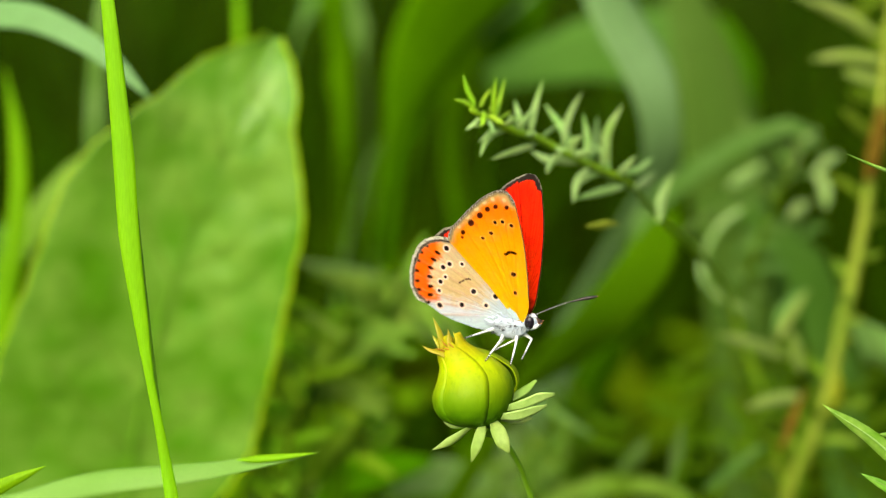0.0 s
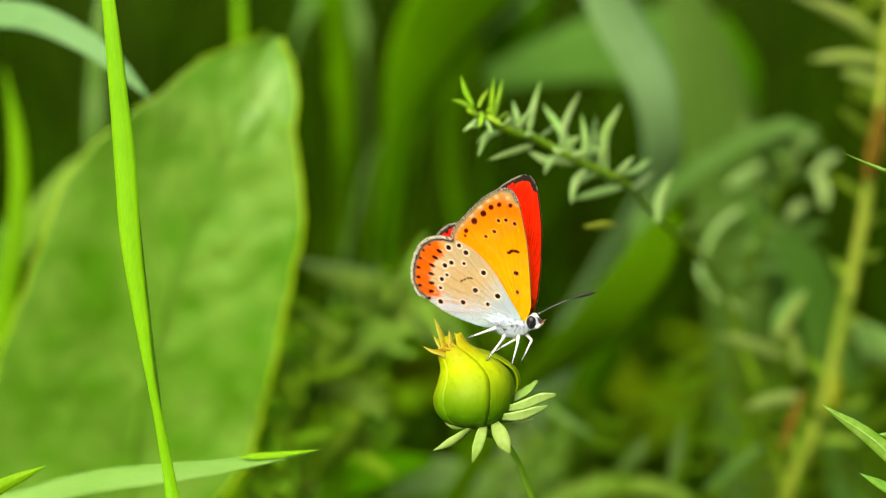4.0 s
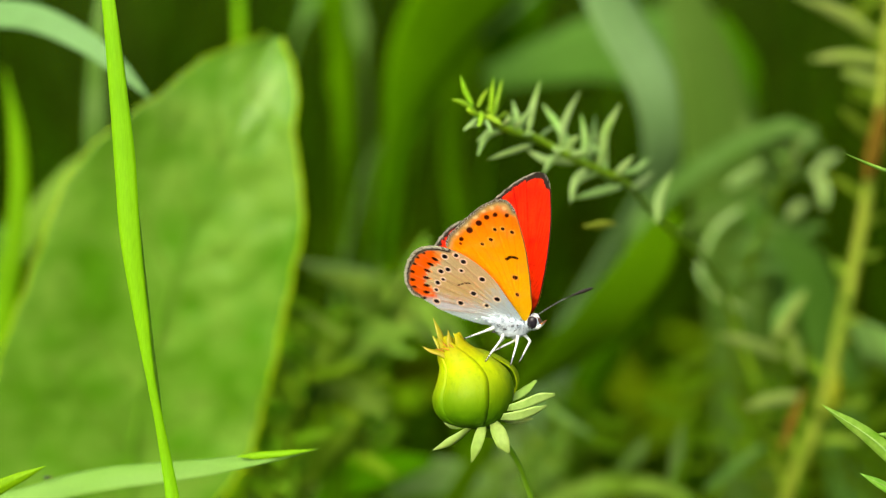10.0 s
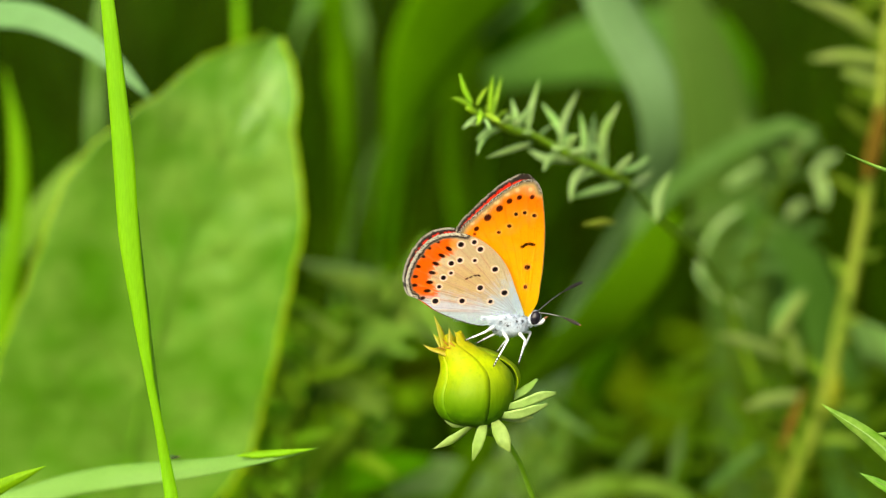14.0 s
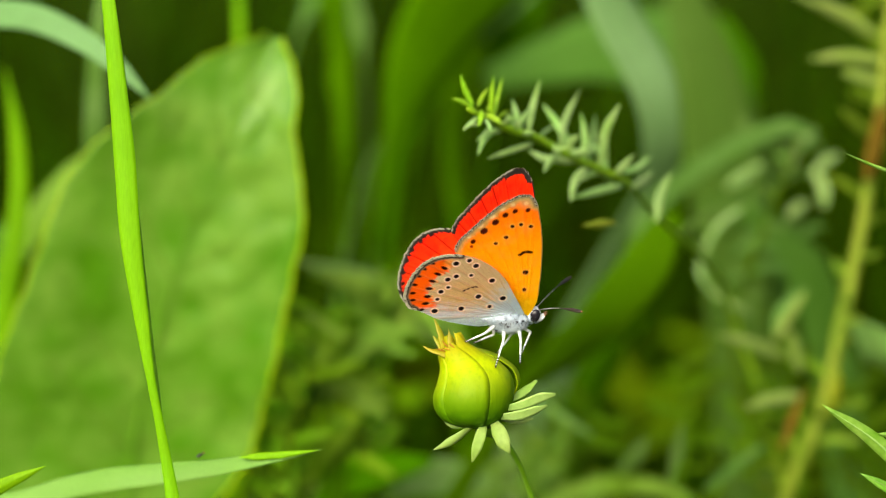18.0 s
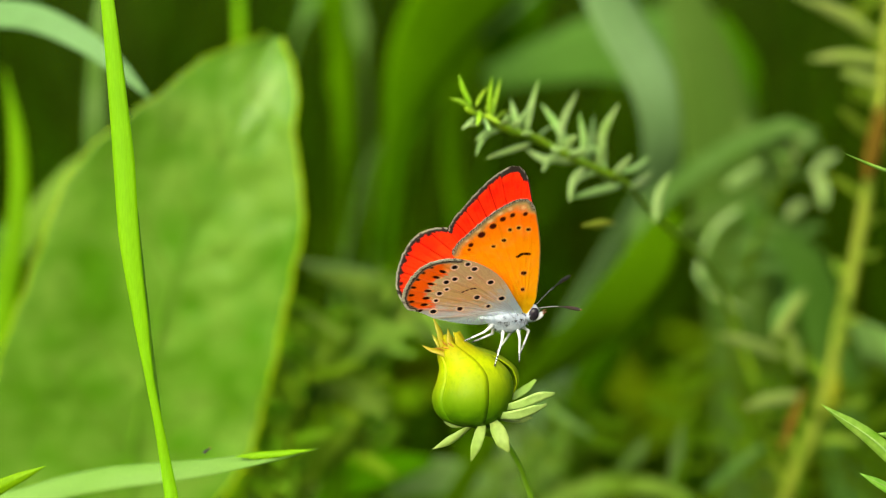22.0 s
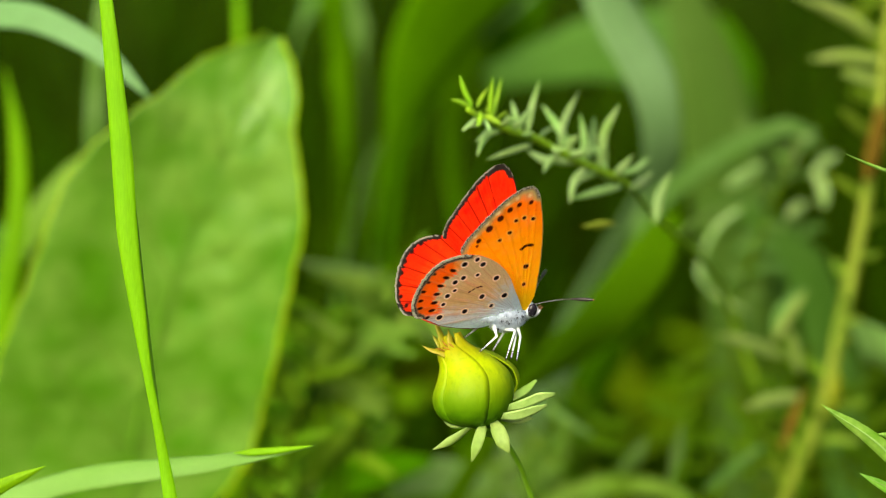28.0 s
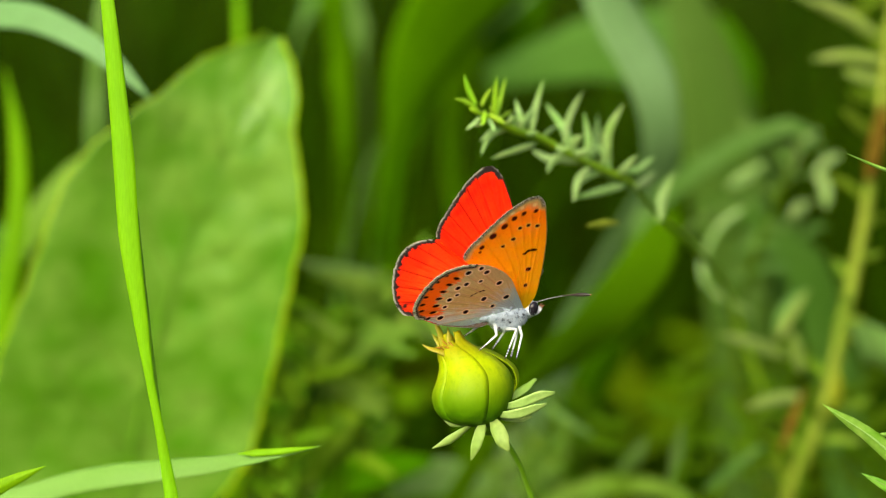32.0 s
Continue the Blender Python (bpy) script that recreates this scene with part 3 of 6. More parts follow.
    # outer bracts spreading from the base
    for pts, w, ac in (
        ([(8.7, 0.5, 428.0), (10.4, 1, 429.0), (12.0, 1.5, 430.0), (13.3, 2, 431.2)], [0.4, 0.75, 0.8, 0.3], (0.5, 0.5, 0.8)),
        ([(8.7, -2, 427.5), (11.2, -2.4, 428.1), (13.6, -2.4, 429.1), (15.8, -2, 429.5)], [0.5, 0.95, 1.0, 0.25], (0.1, -0.35, 1)),
        ([(8.1, -2.5, 426.4), (10.4, -3, 426.6), (12.6, -3.2, 427.3), (14.6, -3, 428.0)], [0.6, 1.05, 0.9, 0.2], (0.1, -0.5, 1)),
        ([(7.1, -2.6, 425.6), (7.8, -4, 424.3), (8.5, -4.6, 422.8), (9.3, -4.6, 421.4)], [0.7, 1.35, 1.3, 0.15], (1, -0.2, 0.2)),
        ([(5.7, -2.2, 425.3), (5.2, -3.6, 423.8), (4.6, -4.2, 422.0), (4.0, -4, 420.1)], [0.6, 1.0, 0.95, 0.12], (1, 0.1, 0.1)),
        ([(4.6, -1.2, 425.2), (2.9, -2, 424.0), (0.8, -2, 422.7), (-1.4, -1.6, 421.6)], [0.4, 0.75, 0.8, 0.08], (0.5, -0.2, 0.9)),
        ([(4.9, 2, 425.3), (2.7, 3.4, 424.9), (1.3, 4, 424.8), (0.2, 4, 425.1)], [0.5, 0.8, 0.7, 0.05], (0.2, 0.5, 0.9)),
        ([(7.2, 2.4, 425.9), (9.4, 4, 425.6), (11.4, 5, 425.4), (13.0, 5, 425.6)], [0.5, 0.9, 0.8, 0.05], (0.2, 0.6, 0.9)),
    ):
        part("bract", ribbon(pts, [v * 0.8 for v in w], ac, None, 12, 0.2, 14, 2, 0.03, w[1] * 9, BUD_AT), BRACT, ob, "pale green narrow bract")
    return ob


flower_bud = build_bud()


# ---- feathery sprigs ----
def leaf_between(a, b, bow, width, seed, n=9):
    """A narrow pointed leaf from a to b, bowed by bow."""
    a, b, rng = Vector(a), Vector(b), random.Random(seed)
    mid = a.lerp(b, 0.5) + Vector(bow)
    side = (b - a).cross(Vector((rng.uniform(-0.5, 0.5), -1, rng.uniform(-0.4, 0.4)))).normalized()
    return ribbon([a, mid, b], [width * 0.45, width * 0.95, width, width * 0.7, 0.03], side, None, 16, 0.2, n, 2, 0, seed, a)


def sprig(name, label, category, line, radii, leaf_list, material, tip_material, stem_material, group="", tips=7):
    """A stem and its narrow leaves, each leaf (foot, tip, bow, half-width)."""
    ob = thing(name, *line[0], label, category, group)
    part("stem", tube(line, radii, 40, 8, line[0]), stem_material, ob)
    for i, (a, b, bow, w) in enumerate(leaf_list):
        leaf = part("leaf", leaf_between(a, b, bow, w, i + 1), tip_material if i < tips else material, ob)
        leaf.location = tuple((p - q) * MM for p, q in zip(a, line[0]))
    return ob


def random_leaves(line, count, length, width, seed, span=(0.3, 1.0), lean=0.4):
    """Narrow leaves set round a stem."""
    rng = random.Random(seed)
    pts = spline(line, 160)
    made = []
    for i in range(count):
        u = span[0] + (span[1] - span[0]) * (i + rng.random()) / count
        k = min(int(u * 159), 158)
        c = pts[k]
        t = (pts[k + 1] - pts[k]).normalized()
        d = Vector((rng.gauss(0, 1), rng.gauss(0, 0.7), rng.gauss(0.2, 1)))
        d = (d - t * d.dot(t)).normalized() + t * lean
        b = c + d.normalized() * length * rng.uniform(0.6, 1.2)
        made.append((tuple(c), tuple(b), (rng.uniform(-1, 1) * length * 0.08, 0, rng.uniform(-1, 1) * length * 0.1), width * rng.uniform(0.7, 1.2)))
    return made


SPRIG_LINE = [(75.2, 170, 0), (73.7, 168, 200), (69.1, 160, 408.4), (57.8, 142, 436.7), (46.2, 100, 449.1), (35, 70, 456.8), (29, 52, 461.3), (24, 46, 463.1), (19.2, 40, 465), (15, 35, 467), (11.4, 30, 467.8), (7.4, 25, 469.3), (4.1, 20, 470.7)]
near_sprig = sprig(
    "feathery_sprig", "feathery green sprig with narrow pointed leaves", "plant",
    SPRIG_LINE,
    [0.9, 0.9, 0.8, 0.7, 0.65, 0.6, 0.55, 0.55, 0.58, 0.62, 0.66, 0.6, 0.3],
    [
     ((4.9, 21, 471.3), (3, 19, 475.8), (-0.2, 0, -0.2), 0.46), ((5.3, 22, 470.6), (1.6, 19, 472.2), (0.1, 0, 0.4), 0.42), ((5.6, 22, 471.2), (7.3, 24, 474.2), (-0.2, 0, 0), 0.34),
     ((6.1, 23, 470.7), (5.7, 20, 468.1), (0.1, 0, 0), 0.42), ((7.7, 25, 469.6), (8, 23, 475.8), (-0.1, 0, -0.4), 0.47), ((8.1, 26, 469.7), (9.5, 29, 476), (-0.1, 0, -0.4), 0.34),
     ((8.8, 27, 469.7), (10.6, 30, 471), (0, 0, 0.1), 0.3), ((6.7, 24, 470.2), (9.4, 22, 468.6), (-0.1, 0, 0.1), 0.43), ((4.6, 21, 471.3), (3.2, 23, 471.4), (-0.2, 0, 0.3), 0.25),
     ((7, 24, 470.6), (8.6, 28, 472.9), (-0.2, 0, -0.1), 0.3),
     ((10.2, 29, 468.4), (5.6, 25, 463.9), (-0.7, 0, 1), 0.56), ((14.4, 34, 466.2), (7.1, 28, 463.5), (0.2, 0, 0.1), 0.57), ((12.6, 32, 468), (11.2, 38, 473.3), (-0.1, 0, -0.1), 0.53),
     ((13.5, 33, 467.7), (15.6, 37, 476.3), (-0.4, 0, -0.4), 0.62), ((12.3, 31, 468.2), (14.2, 34, 471.8), (-0.2, 0, 0), 0.61), ((21, 43, 464.8), (16.3, 48, 473.2), (0.5, 0, -0.1), 0.72),
     ((18.9, 40, 465.9), (22.5, 50, 475.4), (-0.7, 0, -0), 0.59), ((26.6, 50, 462.5), (28.9, 48, 473.2), (-1.6, 0, -0.1), 0.91), ((23.3, 45, 462.9), (20.5, 41, 457), (-0.4, 0, 0.8), 0.76),
     ((29.8, 53, 460.2), (20.7, 45, 457.7), (0.4, 0, 0.2), 0.73), ((19.5, 41, 464.7), (13.9, 45, 465.6), (0.4, 0, -1.2), 0.76), ((24, 46, 463.6), (25.6, 60, 472.1), (0.2, 0, 0.6), 0.46),
     ((29.8, 53, 462.2), (34.9, 59, 465.2), (-0.1, 0, -0.6), 0.56), ((31.2, 55, 459.7), (35.6, 63, 462.8), (-0.2, 0, -0.4), 0.75), ((25.1, 48, 462.6), (28.4, 54, 459.9), (0.6, 0, 0.1), 0.73),
     ((15.5, 36, 467.2), (18, 42, 469.3), (-0.2, 0, -0.1), 0.44), ((36, 61, 454.2), (38.6, 63, 462.7), (-0.8, 0, 0.1), 0.89), ((22.1, 44, 463.8), (23.5, 52, 467.1), (0.9, 0, -0.4), 0.54),
     ((17.4, 38, 466.2), (19.8, 34, 465.7), (-0.5, 0, -0.8), 0.44)
    ] + random_leaves(SPRIG_LINE, 14, 3.6, 0.36, 77, (0.78, 0.97)) + random_leaves(SPRIG_LINE, 9, 7.0, 0.6, 78, (0.5, 0.7)),
    SPRIG_LEAF, SPRIG_TIP, SPRIG_STEM, tips=10)


part("withered_leaf", ribbon([(28.5, 50, 453.9), (25.8, 48, 453.7), (22.8, 46, 453.5)], [0.2, 0.85, 0.1], (0.1, -0.4, 1), None, 10, 0.15, 10, 1, 0, 0, SPRIG_LINE[0]), OLIVE_STEM, near_sprig, "small yellowish withered leaf")


def far_sprig(line, count, length, width, seed, leafm, stemm, label, span=(0.4, 1.0), radius=0.9, extra=(), name="feathery_weed", extra_material=None, tips=7):
    return sprig(name, label, "plant", line, [radius, radius * 0.9, radius * 0.7, radius * 0.4], list(extra) + random_leaves(line, count, length, width, seed, span), leafm, extra_material or leafm, stemm, "weeds behind the bud", tips)


stem_plant = far_sprig(
    [(53.3, 152.8, 0), (57.3, 148.5, 185), (62, 144.3, 322.8), (67.5, 140.1, 400), (71.2, 135.8, 410.4), (75, 133.7, 421.5), (77.8, 132.6, 437), (81.5, 131.6, 454.5), (84.4, 130.5, 474.2), (86.7, 131.6, 491.8), (88.7, 133.7, 511.8)], 26, 9, 0.9, 5, OLIVE_LEAF, OLIVE_STEM,
    "reddish weed stem with narrow olive leaves", (0.3, 1.0), 1.75,
    [((67.2, 133.7, 429), (51.6, 118.9, 433.9), (0, 0, 0.5), 1.25), ((70.3, 131.6, 421.6), (57, 118.9, 419.8), (0, 0, 0.6), 1.25), ((69.4, 131.6, 425.8), (66.7, 125.2, 434.9), (0, 0, 0), 1.2), ((64.8, 133.7, 431.9), (70.4, 127.3, 442.3), (0, 0, 0.5), 1.0),
     ((86.7, 131.6, 486.3), (69.5, 123.1, 486), (0, 0, 1.0), 1.2), ((86.2, 131.6, 481.9), (76.3, 125.2, 483.6), (0, 0, 0.5), 1.4), ((85, 131.6, 490.7), (66.4, 123.1, 498.5), (0, 0, 1.0), 1.4), ((82.9, 131.6, 472), (76.1, 125.2, 476.9), (0, 0, 0.5), 1.2)], "tall_weed", PALE_TUFT)
part("upper_stem", tube([(78.4, 131.6, 437), (81.4, 131.1, 454.5), (84.4, 130, 474.2), (86.6, 131.1, 491.7), (88.6, 133.2, 511.7)], [0.9, 1.25, 1.2, 1.1, 1.0], 30, 8, (53.3, 152.8, 0)), OLIVE_STEM, stem_plant, "yellow-green upper stem")
part("red_bark", tube([(84.7, 127, 477.2), (83.6, 126, 472.3), (82.3, 125, 466.9), (81.3, 125, 463.1)], [0.9, 1.75, 1.7, 0.8], 16, 8, (53.3, 152.8, 0)), RED_LEAF, stem_plant, "reddish-brown bark on the stem")
part("stem_scar", tube([(75.3, 132.4, 417.1), (76, 131.2, 421.6), (77, 132, 425.9)], [0.4, 1.5, 0.4], 14, 8, (53.3, 152.8, 0)), RED_STEM, stem_plant, "reddish swelling on the stem")
far_sprig([(97.1, 148.5, 0), (95.5, 146.4, 238), (90.9, 140.1, 443.4), (86.9, 135.8, 471.1), (83.7, 133.7, 489.8), (81, 133.7, 502.9)], 22, 6.5, 0.9, 61, OLIVE_LEAF, WEED_STEM, "tall weed with pale yellow-green tufted leaves", (0.62, 1.0), 0.8, name="tufted_weed")
mid_weed = far_sprig(
    [(71.3, 185.1, 0), (69.3, 179.7, 201.6), (64.7, 171, 412.2), (60.4, 164.5, 431.4), (62.9, 155.9, 446.7), (68.3, 149.4, 462.6), (71.9, 147.3, 472.8)], 24, 8, 0.8, 11, GREY_LEAF, WEED_STEM,
    "blurred grey-green weed with narrow leaves", (0.55, 1.0), 0.8,
    [
     ((75.7, 152.7, 474.3), (69.6, 152.7, 462.4), (-1.7, 0, 0.9), 1.38), ((80.4, 152.7, 469.2), (74.2, 152.7, 464), (0, 0, 0.8), 1.06), ((75.1, 147.3, 465), (76.5, 147.3, 457.6), (0.8, 0, 0.2), 1.26),
     ((71, 158.1, 456.2), (75.5, 158.1, 459.6), (-0.2, 0, 0.5), 1.39), ((59.5, 168.9, 462.9), (68.1, 168.9, 468.6), (-0.3, 0, -0.4), 1.31), ((60.7, 149.4, 458.5), (52.2, 149.4, 447.6), (-1.1, 0, 1.2), 0.68),
     ((52.2, 149.4, 448.4), (54.3, 149.4, 441.3), (-1.3, 0, 0.2), 0.63), ((53.6, 149.4, 441.9), (63, 149.4, 436.7), (-0.2, 0, -0.1), 0.53), ((46.1, 133.2, 452.7), (60.3, 133.2, 460.5), (-1.2, 0, 0.3), 0.61),
     ((63.8, 168.9, 471.6), (62.3, 168.9, 478), (0.8, 0, 0.1), 1.75), ((65.3, 136.5, 433.7), (71.7, 136.5, 442.3), (-1.2, 0, 0.4), 1.33), ((67.5, 174.3, 452.5), (75.8, 174.3, 455.5), (-0, 0, 0.8), 0.88),
     ((60.9, 168.9, 448.9), (66.2, 168.9, 454.9), (0.8, 0, -0.6), 0.87), ((75.1, 168.9, 452.5), (80.9, 168.9, 454.2), (-0.5, 0, 1.4), 0.98)], extra_material=SPRIG_LEAF, tips=8)
far_sprig([(44.1, 180, 0.0), (45.5, 175, 220), (48.0, 170, 395.7), (50.5, 165, 412.6), (47.7, 160, 426.9)], 12, 11, 0.9, 23, LIME_LEAF, WEED_STEM, "blurred grey-green weed with narrow leaves", (0.6, 1.0))
far_sprig([(48.2, 160, 0.0), (50.1, 155, 220), (54.7, 150, 400.1), (59.4, 146, 409.5), (65.6, 142, 421.0)], 26, 11, 0.9, 29, LIME_LEAF, WEED_STEM, "low olive weed with narrow leaves", (0.6, 1.0))
far_sprig([(-41.1, 160, 0.0), (-38.4, 155, 220), (-32.3, 150, 397.8), (-25.0, 140, 418.9), (-13.6, 132, 436.9), (-1.5, 130, 441.4)], 34, 12, 1.4, 31, SILVER_LEAF, WEED_STEM, "blurred grey-green weed with narrow leaves", (0.55, 1.0), 0.8,
          [((-4.3, 130, 438.6), (-27.0, 126, 445.8), (0, 0, 1.0), 2.2), ((-4.8, 134, 436.9), (-17.4, 130, 428.3), (0, 0, 0.6), 1.8), ((-10.4, 134, 419.8), (-24.5, 130, 422.8), (0, 0, 1.0), 2.2)])
far_sprig([(-19, 200, 0.0), (-20.8, 195, 220), (-23.9, 190, 386.3), (-26.2, 184, 401.6), (-33.3, 180, 414.0)], 30, 14, 1.6, 37, YELLOW_LEAF, WEED_STEM, "low olive weed with narrow leaves", (0.6, 1.0))
far_sprig([(12.1, 206, 0.0), (14.6, 204, 220), (18.2, 200, 385.1), (24.9, 196, 400.5), (32.8, 192, 415.6)], 26, 13, 1.1, 41, LIME_LEAF, WEED_STEM, "low green weed with narrow leaves", (0.6, 1.0))

for k, (line, mat_, tone) in enumerate((
    ([(-34, 140, 0.0), (-33.3, 138, 250), (-31.7, 128, 400.1), (-28.8, 122, 415.7), (-24.3, 118, 428.8)], YELLOW_LEAF, "low yellow-green weed with narrow leaves"),
    ([(-11.1, 170, 0.0), (-11.0, 166, 250), (-12.0, 158, 397.0), (-15.3, 152, 410.1), (-22.0, 148, 420.7)], YELLOW_LEAF, "low yellow-green weed with narrow leaves"),
    ([(-32.3, 160, 0.0), (-31.0, 156, 250), (-27.4, 150, 406.9), (-22.7, 144, 423.1), (-20.4, 140, 434.5)], YELLOW_LEAF, "low yellow-green weed with narrow leaves"),
    ([(67.0, 190, 0.0), (67.7, 186, 250), (70.6, 180, 399.5), (73.7, 176, 411.9), (71.9, 172, 426.4)], LIME_LEAF, "low yellow-green weed with narrow leaves"),
    ([(89.9, 180, 0.0), (89.2, 176, 250), (88.8, 170, 398.1), (89.3, 166, 410.2), (85.7, 162, 422.2)], LIME_LEAF, "low yellow-green weed with narrow leaves"),
    ([(-32.5, 215, 0.0), (-32.4, 212, 250), (-32.1, 204, 404.8), (-29.5, 200, 420.1), (-31.9, 196, 432.8)], YELLOW_LEAF, "low yellow-green weed with narrow leaves"),
    ([(-33.6, 170, 0.0), (-32.7, 166, 250), (-30.4, 156, 413.3), (-27.2, 150, 425.1), (-25.3, 146, 436.6)], YELLOW_LEAF, "low yellow-green weed with narrow leaves"),
    ([(27.7, 190, 0.0), (27.5, 186, 250), (28.3, 178, 392.5), (25.6, 172, 403.8), (18.4, 168, 408.9)], SILVER_LEAF, "blurred grey-green weed with narrow leaves"),
)):
    far_sprig(line, 26, 13, 1.35 if mat_ is YELLOW_LEAF else 1.0, 101 + k, mat_, WEED_STEM, tone, (0.5, 1.0), 0.8)

# ---- sharp leaf tips of the plant beside the bud ----
EDGE_LEAVES = [((68.9, 2, 414.7), (53.6, -1, 428.0), (0.6, 0, 1.0), 1.2), ((68.9, 2, 411.5), (59.0, -1, 418.3), (0.3, 0, 0.6), 0.95), ((68.9, 2, 421.1), (61.8, 0, 423.8), (0, 0, 0.6), 0.9), ((68.0, 1, 460.0), (57.1, -0.5, 463.4), (0.2, 0, -0.6), 0.3)]
edge_plant = sprig(
    "narrow_leaved_plant", "fresh green plant with narrow lance-shaped leaves", "plant",
    [(73.3, 4, 0.0), (72.3, 3, 200), (70.9, 2, 360), (69.7, 2, 414.7), (68.9, 2, 429.2), (69.7, 2, 445.3), (69.1, 1, 458.9)],
    [1.2, 1.1, 1.0, 0.8, 0.6],
    EDGE_LEAVES,
    EDGE_LEAF, EDGE_LEAF, STALK)

for leaf, (a, b, bow, w) in zip([o for o in edge_plant.children if o.name.startswith("leaf")], EDGE_LEAVES):
    run, mid = Vector(b) - Vector(a), (Vector(b) - Vector(a)) * 0.5 + Vector(bow)
    ahead = Vector((0, -0.22, 0))
    part("midrib", tube([ahead, mid + ahead, run * 0.97 + ahead * 0.6], [w * 0.14, w * 0.12, 0.02], 16, 6), SPRIG_LEAF, leaf, "pale midrib")

